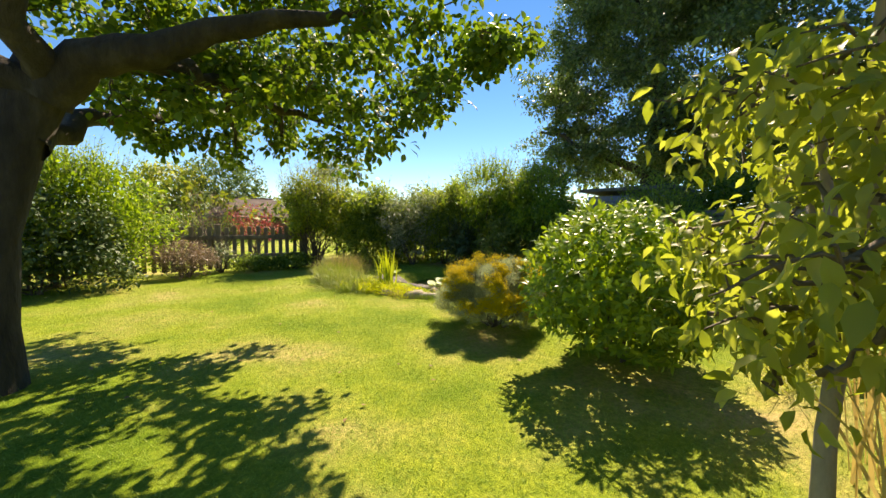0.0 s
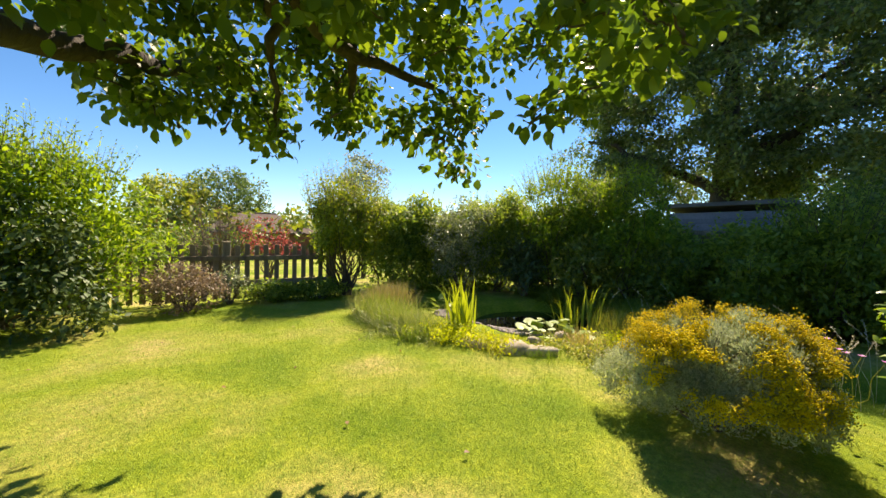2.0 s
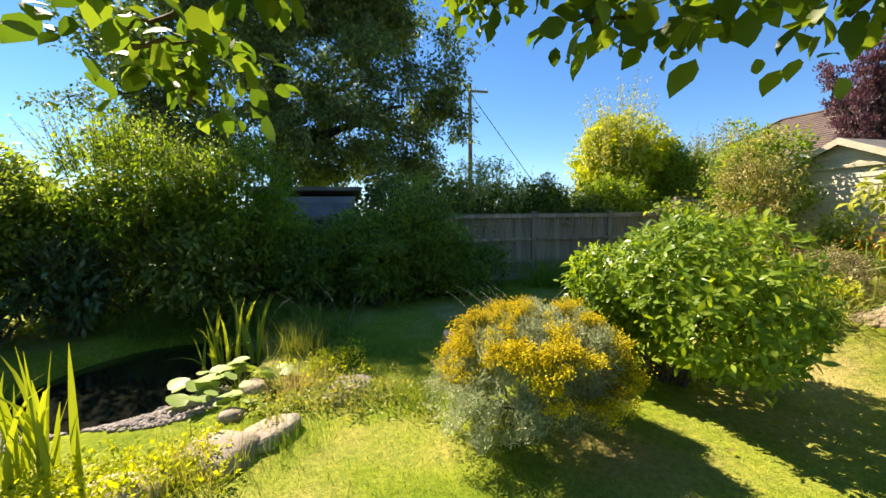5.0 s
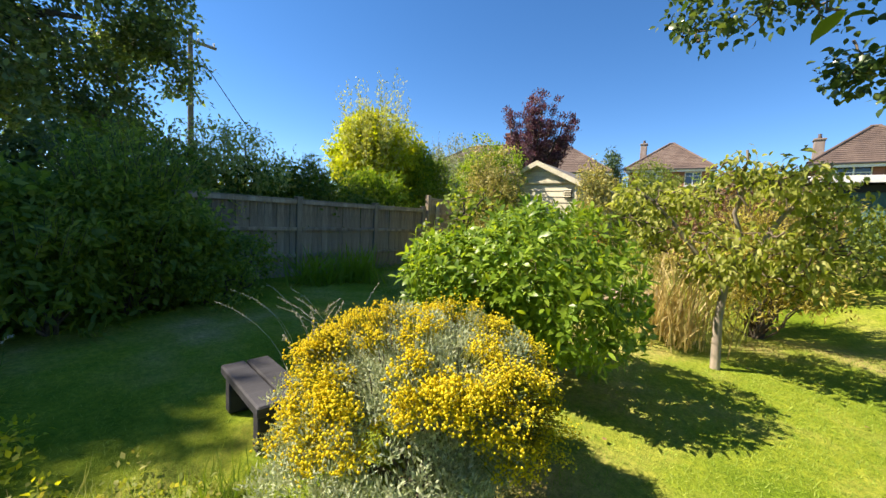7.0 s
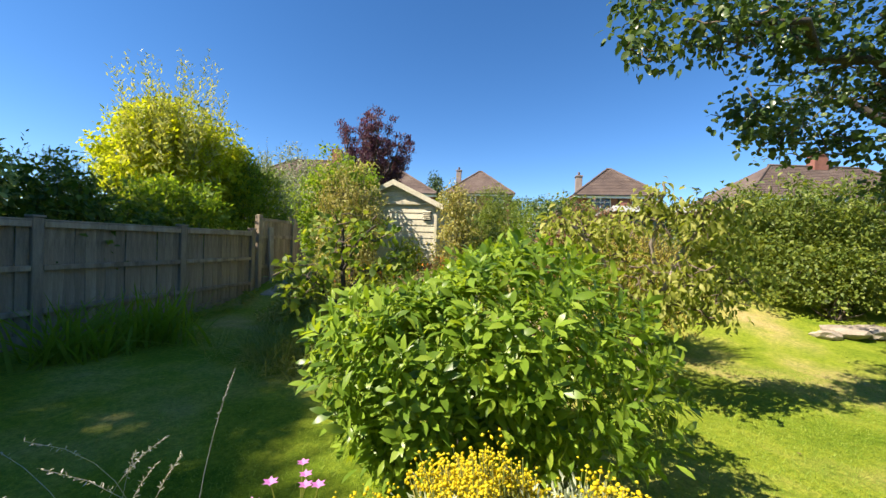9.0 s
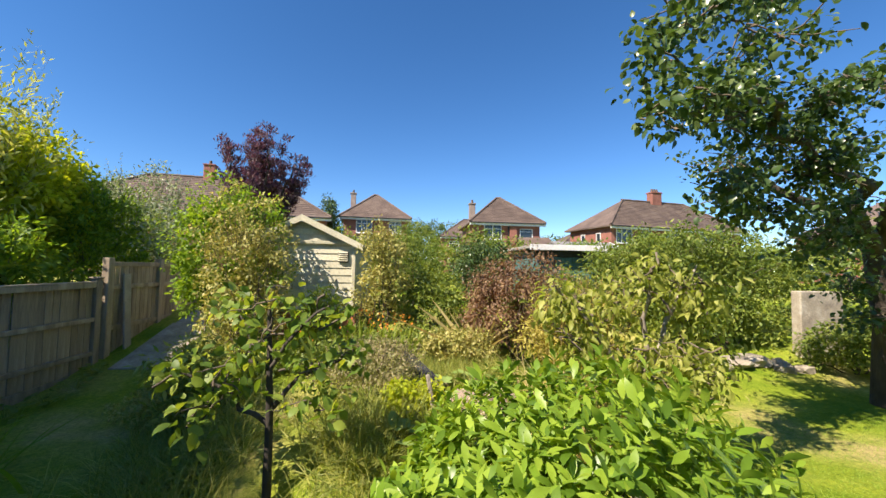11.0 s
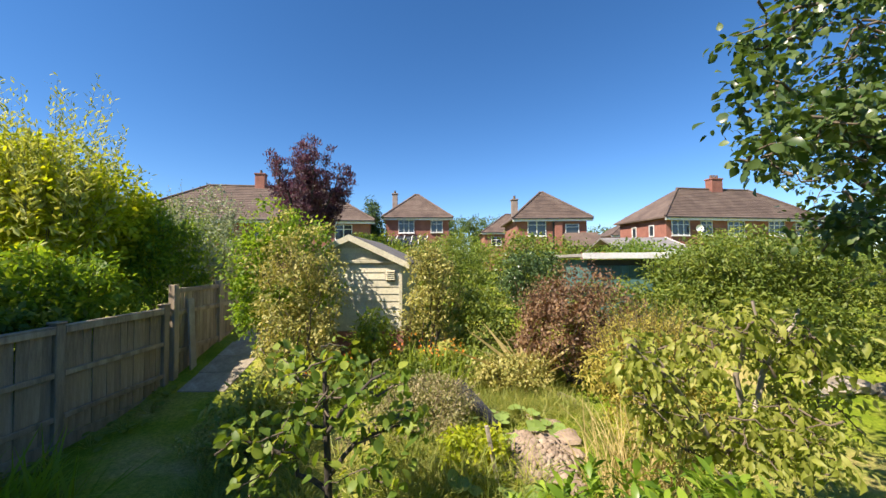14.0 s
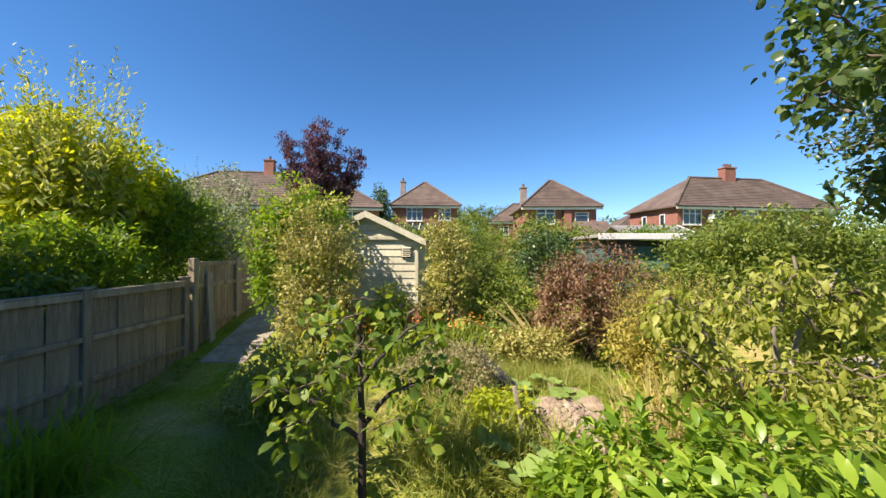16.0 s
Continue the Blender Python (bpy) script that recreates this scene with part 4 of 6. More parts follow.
tree("apple_tree", "old gnarled apple tree with spreading limbs over lawn", 10.5, 4.75,
     [[(10.5, 4.75, -0.1, 0.24), (10.48, 4.73, 0.5, 0.18), (10.42, 4.72, 1.2, 0.16), (10.28, 4.72, 1.9, 0.2), (10.05, 4.7, 2.5, 0.19)],
      [(10.08, 4.75, 2.25, 0.18), (9.81, 4.93, 2.55, 0.15), (9.27, 5.05, 2.75, 0.12), (8.55, 5.35, 3.05, 0.08), (7.7, 5.6, 3.25, 0.035)],
      [(9.5, 5.0, 2.65, 0.11), (8.9, 4.3, 2.75, 0.085), (8.3, 3.8, 2.75, 0.06), (7.5, 3.9, 2.6, 0.025)],
      [(8.8, 4.2, 2.76, 0.05), (8.7, 3.6, 2.6, 0.03), (8.6, 3.25, 2.25, 0.012)],
      [(8.2, 3.85, 2.74, 0.045), (8.1, 3.6, 2.5, 0.025), (8.1, 3.55, 2.2, 0.01)],
      [(10.15, 4.8, 1.85, 0.1), (9.95, 3.7, 2.35, 0.09), (9.2, 2.6, 2.75, 0.06), (8.3, 2.0, 2.8, 0.03)],
      [(10.05, 4.75, 2.3, 0.12), (10.0, 5.6, 3.1, 0.09), (9.4, 6.9, 3.6, 0.05)],
      [(10.1, 4.8, 2.3, 0.12), (11.3, 5.0, 3.1, 0.08), (12.4, 5.4, 3.4, 0.04)]],
     [(9.7, 4.6, 3.5, 0.7), (10.1, 4.2, 3.6, 0.7), (9.2, 4.9, 3.6, 0.7), (8.6, 4.7, 3.5, 0.7), (9.9, 3.3, 3.4, 0.7), (9.2, 3.4, 3.5, 0.7), (8.5, 3.6, 3.5, 0.7), (7.9, 4.0, 3.5, 0.7), (8.0, 3.0, 3.5, 0.6), (10.4, 4.7, 3.3, 0.6), (9.4, 4.2, 3.3, 0.7), (8.7, 3.8, 3.1, 0.7), (8.0, 3.9, 3.2, 0.7), (7.4, 3.9, 2.9, 0.65), (7.2, 3.8, 2.5, 0.3), (9.7, 3.2, 2.9, 0.6), (9.1, 2.5, 2.8, 0.6), (8.4, 2.1, 2.9, 0.6),
      (8.9, 3.2, 3.3, 0.7), (7.9, 3.0, 3.2, 0.7), (8.2, 4.9, 3.5, 0.7), (7.4, 5.0, 3.1, 0.6), (6.7, 4.9, 2.7, 0.5), (9.0, 5.4, 3.7, 0.7), (9.6, 6.3, 3.7, 0.7), (10.6, 5.6, 3.6, 0.7), (11.4, 5.0, 3.5, 0.7), (12.2, 5.3, 3.5, 0.7), (10.3, 3.7, 3.4, 0.7), (9.3, 7.1, 3.6, 0.6), (8.6, 6.2, 3.7, 0.7), (7.9, 5.6, 3.5, 0.7), (8.9, 2.9, 2.75, 0.5), (8.1, 3.4, 2.7, 0.5), (7.7, 4.4, 2.75, 0.5), (8.7, 4.4, 3.0, 0.6), (9.9, 2.4, 3.0, 0.6), (7.3, 5.9, 3.2, 0.5), (9.3, 3.5, 2.8, 0.5), (7.4, 6.0, 2.6, 0.3), (7.0, 5.6, 2.65, 0.28), (7.25, 3.75, 2.0, 0.22), (8.6, 2.6, 2.5, 0.4), (8.0, 3.0, 2.5, 0.4), (7.6, 3.5, 2.4, 0.35), (9.5, 2.5, 2.55, 0.4), (7.9, 5.9, 3.0, 0.45), (6.9, 4.3, 3.0, 0.6), (6.5, 5.3, 3.0, 0.5), (7.6, 4.6, 3.3, 0.7), (8.4, 3.0, 3.0, 0.6), (9.0, 3.9, 3.0, 0.6), (9.6, 4.1, 2.9, 0.5), (8.3, 4.2, 2.85, 0.5), (7.9, 2.4, 3.0, 0.6), (9.2, 1.9, 3.0, 0.6), (6.9, 6.3, 3.0, 0.5), (6.6, 5.8, 3.2, 0.5), (7.4, 6.4, 3.4, 0.6), (8.0, 6.6, 3.6, 0.6), (9.7, 3.1, 2.45, 0.35), (9.5, 3.05, 2.35, 0.3), (9.3, 3.1, 2.3, 0.28), (8.94, 3.14, 2.3, 0.3), (8.6, 3.27, 2.2, 0.25), (8.13, 3.57, 2.25, 0.25), (7.54, 3.93, 2.2, 0.25), (7.36, 4.08, 2.35, 0.25), (7.4, 5.09, 2.12, 0.16), (7.5, 5.35, 2.1, 0.18), (7.57, 5.78, 2.25, 0.28), (7.82, 5.57, 2.35, 0.3), (9.2, 4.9, 2.45, 0.35), (8.7, 5.0, 2.4, 0.35), (9.7, 4.4, 2.4, 0.3), (8.3, 5.2, 2.6, 0.4), (6.51, 6.16, 3.1, 0.4), (6.7, 5.9, 3.0, 0.4)],
     "apple", "fine", 0.085, 9, 0.15, 10)
tree("pear_tree", "leafy green fruit tree with drooping outer branches", 12.3, 10.6,
     [[(12.3, 10.6, -0.1, 0.2), (12.2, 10.5, 1.2, 0.16), (11.6, 10.2, 2.4, 0.13)],
      [(11.7, 10.2, 2.3, 0.11), (9.4, 9.1, 3.1, 0.05), (7.6, 8.2, 3.3, 0.02)], [(11.7, 10.2, 2.3, 0.1), (9.8, 10.4, 3.5, 0.04)], [(11.7, 10.2, 2.3, 0.1), (9.9, 8.7, 3.7, 0.04)]],
     [(9.6, 9.2, 3.2, 0.8), (8.9, 8.9, 3.3, 0.8), (8.2, 8.5, 3.3, 0.6), (7.6, 8.2, 3.2, 0.5), (7.15, 8.0, 3.2, 0.4), (7.8, 8.4, 2.7, 0.4), (8.3, 8.9, 2.6, 0.5), (9.0, 9.3, 2.6, 0.7), (9.5, 10.3, 3.4, 0.8), (8.8, 9.4, 4.0, 0.8), (9.6, 8.5, 3.8, 0.8), (8.2, 8.5, 4.0, 0.7), (10.3, 9.6, 4.2, 0.9),
      (6.8, 7.85, 3.35, 0.3), (7.0, 8.0, 3.8, 0.4), (7.6, 8.3, 4.2, 0.6), (8.6, 8.8, 4.6, 0.8), (6.75, 7.8, 2.95, 0.2), (10.6, 9.8, 2.4, 0.8), (11.3, 10.2, 1.8, 0.6), (11.8, 10.3, 1.3, 0.6), (10.2, 9.5, 2.8, 0.7), (10.4, 9.7, 3.4, 0.8), (9.2, 9.1, 3.0, 0.7), (9.8, 9.4, 2.3, 0.6), (9.0, 8.8, 3.6, 0.7)],
     "pear", "fine", 0.068, 10, 0.15, 10)
tree("purple_plum_tree", "purple-leaved plum tree behind the shed", -1.0, 21.5,
     [[(-1, 21.5, 0.8, 0.16), (-1, 21.5, 3.5, 0.1), (-1, 21.5, 6.4, 0.03)],
      *[[(-1, 21.5, 3.0, 0.07), (-1 + 0.8 * math.cos(q), 21.5 + 0.8 * math.sin(q), 4.8, 0.05), (-1 + 1.5 * math.cos(q), 21.5 + 1.5 * math.sin(q), 6.5, 0.015)] for q in (0.2, 1.2, 2.3, 3.3, 4.2, 5.3)]],
     [(-1 + math.cos(q) * k * (0.35 + 0.65 * s), 21.5 + math.sin(q) * k * (0.35 + 0.65 * s), 3.4 + top * s, 0.34 - 0.16 * s) for q, k, top in [(rng.random() * 6.28, 1.9 * math.sqrt(d), rng.uniform(2.9, 4.3) - 1.5 * d) for d in rng.random(64)] for s in (0.15, 0.4, 0.65, 0.85, 1.0)], "purple", "lance", 0.115, 9, 0.16, 9, droop=-1.2)
tree("quince_tree", "small fruit tree with curling yellow-green leaves", 7.14, 8.7,
     [[(7.14, 8.7, -0.05, 0.045), (7.12, 8.68, 0.5, 0.036), (7.15, 8.7, 0.9, 0.032)],
      [(7.15, 8.7, 0.85, 0.03), (6.7, 8.5, 1.4, 0.02), (6.3, 8.4, 1.8, 0.01)], [(7.15, 8.7, 0.85, 0.03), (7.5, 8.8, 1.5, 0.02), (7.8, 8.8, 2.0, 0.01)], [(7.15, 8.7, 0.85, 0.03), (7.2, 8.6, 1.7, 0.015), (7.2, 8.5, 2.1, 0.01)]],
     [(6.5, 8.5, 1.6, 0.45), (6.9, 8.6, 1.7, 0.45), (7.3, 8.7, 1.8, 0.45), (7.7, 8.8, 1.8, 0.45), (7.2, 8.5, 1.9, 0.35), (6.6, 8.5, 1.2, 0.4), (7.7, 8.7, 1.3, 0.4), (7.7, 8.9, 1.5, 0.35), (7.5, 8.4, 1.8, 0.4), (7.6, 8.6, 1.1, 0.35), (7.75, 8.9, 1.7, 0.35), (6.7, 8.8, 1.7, 0.4), (7.0, 9.1, 1.4, 0.4), (6.9, 8.6, 1.0, 0.4), (7.3, 8.6, 1.0, 0.4), (7.6, 8.6, 0.95, 0.4), (7.0, 8.4, 1.2, 0.4), (7.4, 8.35, 1.3, 0.4), (7.9, 8.8, 1.2, 0.4), (6.45, 8.4, 1.35, 0.35), (6.35, 8.35, 1.7, 0.25)],
     "quince", "curl", 0.08, 5, 0.14, 12, bark="pale_bark", droop=0.7)
tree("fig_tree", "young fig tree with broad green leaves", 4.15, 8.5,
     [[(4.15, 8.5, 0.0, 0.035), (4.15, 8.5, 0.8, 0.028), (4.12, 8.5, 1.6, 0.015)],
      [(4.15, 8.5, 0.75, 0.02), (3.8, 8.45, 1.05, 0.014), (3.5, 8.4, 1.2, 0.008)], [(4.15, 8.5, 0.85, 0.02), (4.45, 8.5, 1.15, 0.014), (4.75, 8.5, 1.25, 0.008)],
      [(4.14, 8.5, 1.05, 0.018), (3.9, 8.7, 1.4, 0.012), (3.75, 8.8, 1.6, 0.008)], [(4.13, 8.5, 1.15, 0.018), (4.4, 8.35, 1.5, 0.012), (4.6, 8.3, 1.65, 0.008)]],
     [(3.55, 8.42, 1.15, 0.32), (3.85, 8.45, 1.1, 0.34), (4.45, 8.5, 1.15, 0.34), (4.72, 8.5, 1.2, 0.32), (3.8, 8.75, 1.5, 0.36), (4.5, 8.35, 1.55, 0.36), (4.12, 8.5, 1.6, 0.35), (4.15, 8.4, 1.3, 0.35), (3.75, 8.35, 0.9, 0.3), (4.5, 8.35, 0.9, 0.3)],
     "fig", "fine", 0.088, 4, 0.11, 8)
bush("golden_bush", "golden-yellow tall shrub behind the panel fence", "bush", -2.7, 13.0, (1.6, 1.6), 3.8, "yellow", "plain", 0.13, 720, 0.26, 34, 0.2, 12, seed=5, tops=90, toplen=1.1)
hedge_row("neighbour_shrubs", "dark green leafy shrubs behind the panel fence", "hedge", [(-1.1, 5.2, 2.4), (-1.1, 6.2, 2.3), (-1.1, 7.8, 2.2), (-1.1, 9.2, 2.15), (-1.3, 10.4, 2.15), (-1.3, 11.2, 2.2)], 1.8, "laurel", "ovate", 0.12, 190, 0.22, 20, 40, 0.6)
bush("lime_shrub", "bright green leafy shrub behind the fence", "bush", -1.15, 11.5, (0.85, 1.1), 2.5, "hazel", "lance", 0.14, 300, 0.24, 22, 0.05, 12, seed=97, tops=70, toplen=0.5)
bush("leafy_neighbour_shrub", "dark green leafy shrub beside the golden bush", "bush", -1.3, 13.9, (0.9, 0.9), 2.9, "hazel", "lance", 0.11, 260, 0.2, 22, 0.05, 12, seed=98, tops=70, toplen=0.5)
bush("grey_bush", "grey-green shrub behind the tall gate", "bush", -1.4, 15.2, (1.4, 1.3), 3.2, "silver", "ovate", 0.08, 300, 0.22, 22, 0.02, 12, seed=6, tops=50, toplen=0.7)
bush("green_hedge_bush", "bright green clipped bush covering the shed corner", "bush", 1.8, 12.65, (0.95, 0.6), 3.1, "hazel", "ovate", 0.08, 380, 0.18, 24, 0.02, 12, seed=7, lump=0.25, tops=60, toplen=0.4)
bush("variegated_bush", "cream and green variegated shrub before the shed", "bush", 2.6, 11.75, (0.68, 0.55), 2.5, "variegated", "ovate", 0.06, 330, 0.14, 22, 0.02, 14, seed=8, lump=0.36, tops=130, toplen=0.5)
bush("variegated_bush", "pale variegated upright shrub beside the shed", "bush", 4.68, 12.7, (0.48, 0.45), 2.2, "variegated", "ovate", 0.06, 220, 0.14, 22, 0.02, 10, seed=9, tops=60, toplen=0.35, lump=0.25)
bush("smoke_bush", "bronze-purple leaved shrub in the flower bed", "bush", 7.15, 12.4, (1.12, 0.8), 1.8, "bronze", "ovate", 0.062, 480, 0.15, 24, 0.02, 14, seed=10, lump=0.26, tops=70, toplen=0.35)
bush("elder_bush", "large bright green shrub by green shed", "bush", 11.6, 13.8, (2.25, 1.1), 2.0, "mid", "lance", 0.1, 860, 0.2, 28, 0.02, 14, seed=11, lump=0.24, tops=150, toplen=0.3)
bush("golden_spirea", "loose yellow-green shrub with fine stems", "bush", 7.5, 10.5, (0.78, 0.7), 1.65, "feather", "slim", 0.07, 330, 0.15, 30, 0.02, 26, seed=12, tops=220, toplen=0.5, topper=18, lump=0.3)


bush("hedge_shrub", "tall light green shrub growing through the hedge", "bush", 2.0, 0.9, (0.85, 0.9), 3.0, "hazel", "lance", 0.09, 250, 0.2, 20, 0.02, 12, seed=81, tops=170, toplen=0.75, topper=16)
bush("hedge_shrub", "yellow-green leafy shrub in the dark hedge", "bush", 1.75, 2.45, (0.75, 0.95), 2.75, "hazel", "lance", 0.09, 200, 0.2, 20, 0.2, 12, seed=82, tops=120, toplen=0.6, topper=16)
bush("hedge_shrub", "mid-green shrub leaning out of the hedge", "bush", 1.5, 5.35, (0.75, 0.7), 2.1, "hedge", "lance", 0.09, 240, 0.2, 20, 0.02, 12, seed=83, tops=100, toplen=0.6, topper=14)
for x, y, rx, h, m, w, k in ((2.35, 1.9, 0.6, 1.35, "mid", "leafy green shrub spilling from the hedge foot", 91), (2.0, 3.5, 0.6, 1.0, "laurel", "low dark green shrub along the hedge foot", 92), (2.6, 0.5, 0.55, 1.25, "holly", "deep green glossy shrub before the hedge", 93), (1.9, 4.6, 0.55, 1.15, "hedge", "mid-green loose shrub under the hedge", 94)):
    bush("hedge_foot_shrub", w, "bush", x, y, (rx, rx), h, m, "lance", 0.12, 130, 0.18, 16, 0.02, 10, seed=k, lump=0.35, tops=40, toplen=0.4)
bush("hedge_tree", "dark leafy growth behind the blue shed", "bush", -3.6, 5.2, (1.0, 1.2), 3.3, "dark_tree", "plain", 0.13, 220, 0.3, 24, 0.1, 8, seed=96)
bush("hedge_shrub", "arching grey-green shrub at the hedge corner", "bush", 2.7, -0.3, (0.8, 0.6), 2.2, "hedge", "lance", 0.09, 220, 0.2, 20, 0.05, 12, seed=90, tops=110, toplen=0.6, topper=14)
bush("pale_willow_shrub", "pale grey-green willowy shrub above the fence", "bush", -0.9, 7.4, (0.8, 1.1), 2.9, "bamboo", "lance", 0.1, 300, 0.22, 20, 0.3, 8, seed=85, tops=40, toplen=0.5)
bush("light_green_shrub", "light green shrub above the fence panels", "bush", -0.9, 9.3, (0.6, 0.6), 2.5, "mid", "lance", 0.1, 160, 0.2, 20, 0.4, 8, seed=86, tops=40, toplen=0.6)
bush("bamboo_clump", "tall feathery yellow-green bamboo above the fence", "bamboo", -2.2, 12.3, (1.0, 1.0), 3.7, "bamboo", "slim", 0.2, 70, 0.3, 14, 0.3, 16, seed=84, tops=60, toplen=2.1, topper=70)

# ---- distance ----
def far_woods():
    """Hedges and treetops all round, past the gardens."""
    C, R = [], []
    for k in range(900):
        a = rng.random() * 6.283
        d = rng.uniform(46, 80)
        x, y = 5 + d * math.cos(a), 6 + d * math.sin(a)
        if y > 20 and -30 < x < 60:
            y += 30
        h = (3.0 + 2.4 * math.sin(a * 7) + 1.6 * math.sin(a * 17 + 1)) * (0.6 + 0.5 * rng.random()) + (2.0 if y > 20 else -0.5)
        for q in range(3):
            C.append((x + rng.normal(0, 1.5), y + rng.normal(0, 1.5), h * (0.2 + 0.35 * q)))
    C = np.array(C)
    P, D, N = around(C, 1.7, 26)
    ob = put("far_woods", leaf_mesh("far_woods", P, D, N, 0.75 * (0.6 + 0.7 * rng.random(len(P))), "plain"), "mid")
    tagged(ob, "distant green hedges and treetops beyond the gardens", "trees", kind="stuff")


far_woods()


# ---- cotton lavender flowers ----
def buttons(root, radii, height, bunches, per):
    """Yellow buttons on thin stalks, bunched over the upper part of the bush, few low down and on the very top."""
    k = np.random.default_rng(5).normal(size=(9, 3)) * 6.5
    c = unit(rng.normal(size=(bunches * 12, 3)))
    patch = np.sin(c @ k.T + np.arange(9)).sum(1) / 3
    like = np.clip(1.6 * patch + 1.5 * np.clip(c[:, 2], 0, 0.7) - 0.45, 0.012, 1) * (1 - 0.85 * np.clip((c[:, 2] - 0.8) / 0.12, 0, 1))
    c = c[(c[:, 2] > -0.5) & (rng.random(len(c)) < like)][:bunches]
    n = len(c) * per
    d = unit(np.repeat(c, per, 0) + rng.normal(0, 0.042, (n, 3)))
    mid = height * 0.5
    lift = np.repeat(1.0 + 0.07 * rng.normal(size=len(c)), per)[:, None] + rng.normal(0, 0.045, (n, 1))
    P = np.c_[d[:, 0] * radii[0], d[:, 1] * radii[1], d[:, 2] * (height - mid) * 1.05] * lift + np.array([0, 0, mid])
    put("bloom", leaf_mesh("bloom", P, unit(np.cross(d, ball(n))), unit(d + rng.normal(0, 0.35, d.shape)), 0.0125 * (0.5 + 0.9 * rng.random(n)), "bud"), "button", root, "massed yellow button flowers")["kind"] = "stuff"
    lines = [[(*(p - q * 0.09), 0.0016), (*p, 0.0013)] for p, q in zip(P[::4], d[::4])]
    put("stalkwork", mesh_np("stalkwork", *tubes(lines, 3)), "meadow", root)["kind"] = "stuff"


buttons(santolina, (0.63, 0.61), 0.87, 540, 56)


# ---- pond and its border ----
def stone_mesh(size, seed, flat=0.45, crisp=False):
    r = np.random.default_rng(seed)
    bm = bmesh.new()
    bmesh.ops.create_icosphere(bm, subdivisions=2, radius=1)
    k = r.normal(size=(5, 3)) * 1.6
    for v in bm.verts:
        d = np.array(v.co)
        s = 1 + 0.16 * np.sin(k @ d * 1.5).sum() / 2
        q = np.sign(d) * np.abs(d) ** 0.7
        if crisp:
            q, s = np.round(q * 2.2 + r.normal(0, 0.22, 3)) / 2.2 * 0.6 + q * 0.4, s + r.normal(0, 0.05)
        v.co = Vector(q * s * np.array([size, size * 0.75, size * flat]))
    me = bpy.data.meshes.new("stone")
    bm.to_mesh(me)
    bm.free()
    return me if crisp else smooth(me)


def stones(places, mat, label, group, name="stone", crisp=False):
    for i, (x, y, size, flat) in enumerate(places):
        ob = put(name, stone_mesh(size, i + 3, flat, crisp), mat)
        ob.location = (x, y, float(g(x, y)) + size * flat * 0.35)
        ob.rotation_euler = (rng.normal(0, 0.1), rng.normal(0, 0.1), rng.random() * 6.28)
        tagged(ob, label, "stone", group)


def pebbles(name, label, x, y, rx, ry, n, size, mat, lift=0.0, heap=0.0):
    a, r = rng.random(n) * 6.283, np.sqrt(rng.random(n))
    X, Y = x + np.cos(a) * r * rx, y + np.sin(a) * r * ry
    Z = g(X, Y) + lift + heap * (1 - r * r)
    V0 = np.array([(1, 0, 0), (-1, 0, 0), (0, 1, 0), (0, -1, 0), (0, 0, 0.7), (0, 0, -0.7), (0.7, 0.7, 0.3), (-0.7, -0.6, 0.3)])
    F0 = np.array([(0, 6, 4), (6, 2, 4), (2, 1, 4), (1, 7, 4), (7, 3, 4), (3, 0, 4), (0, 2, 6), (1, 3, 7), (0, 5, 2), (2, 5, 1), (1, 5, 3), (3, 5, 0)])
    q = rng.random(n) * 6.283
    S = size * (0.5 + rng.random((n, 1, 1)))
    V = V0[None] * S * (0.6 + 0.6 * rng.random((n, 1, 3)))
    c, sn = np.cos(q)[:, None], np.sin(q)[:, None]
    V = np.stack([V[..., 0] * c - V[..., 1] * sn, V[..., 0] * sn + V[..., 1] * c, V[..., 2]], -1) + np.stack([X, Y, Z], -1)[:, None]
    F = F0[None] + (np.arange(n) * 8)[:, None, None]
    tagged(put(name, mesh_np(name, V.reshape(-1, 3), F.reshape(-1, 3)), mat), label, "stones", kind="stuff")


def pond():
    bm = bmesh.new()
    n = 40
    vs = [bm.verts.new((3.9 + 1.3 * math.cos(a), 2.0 + 1.1 * math.sin(a), -0.2)) for a in [6.283 * i / n for i in range(n)]]
    bm.faces.new(vs)
    ob = part("pond_water", bm, "water")
    tagged(ob, "dark still water of the garden pond", "water", kind="structure")
    pebbles("pond_gravel", "grey pebbles on the pond's sloping edge", 5.05, 2.65, 0.42, 0.5, 1900, 0.02, "gravel", 0.015)
    pebbles("pond_gravel", "grey pebbles round the pond's near edge", 5.3, 1.6, 0.4, 0.6, 900, 0.022, "gravel", 0.015)


pond()


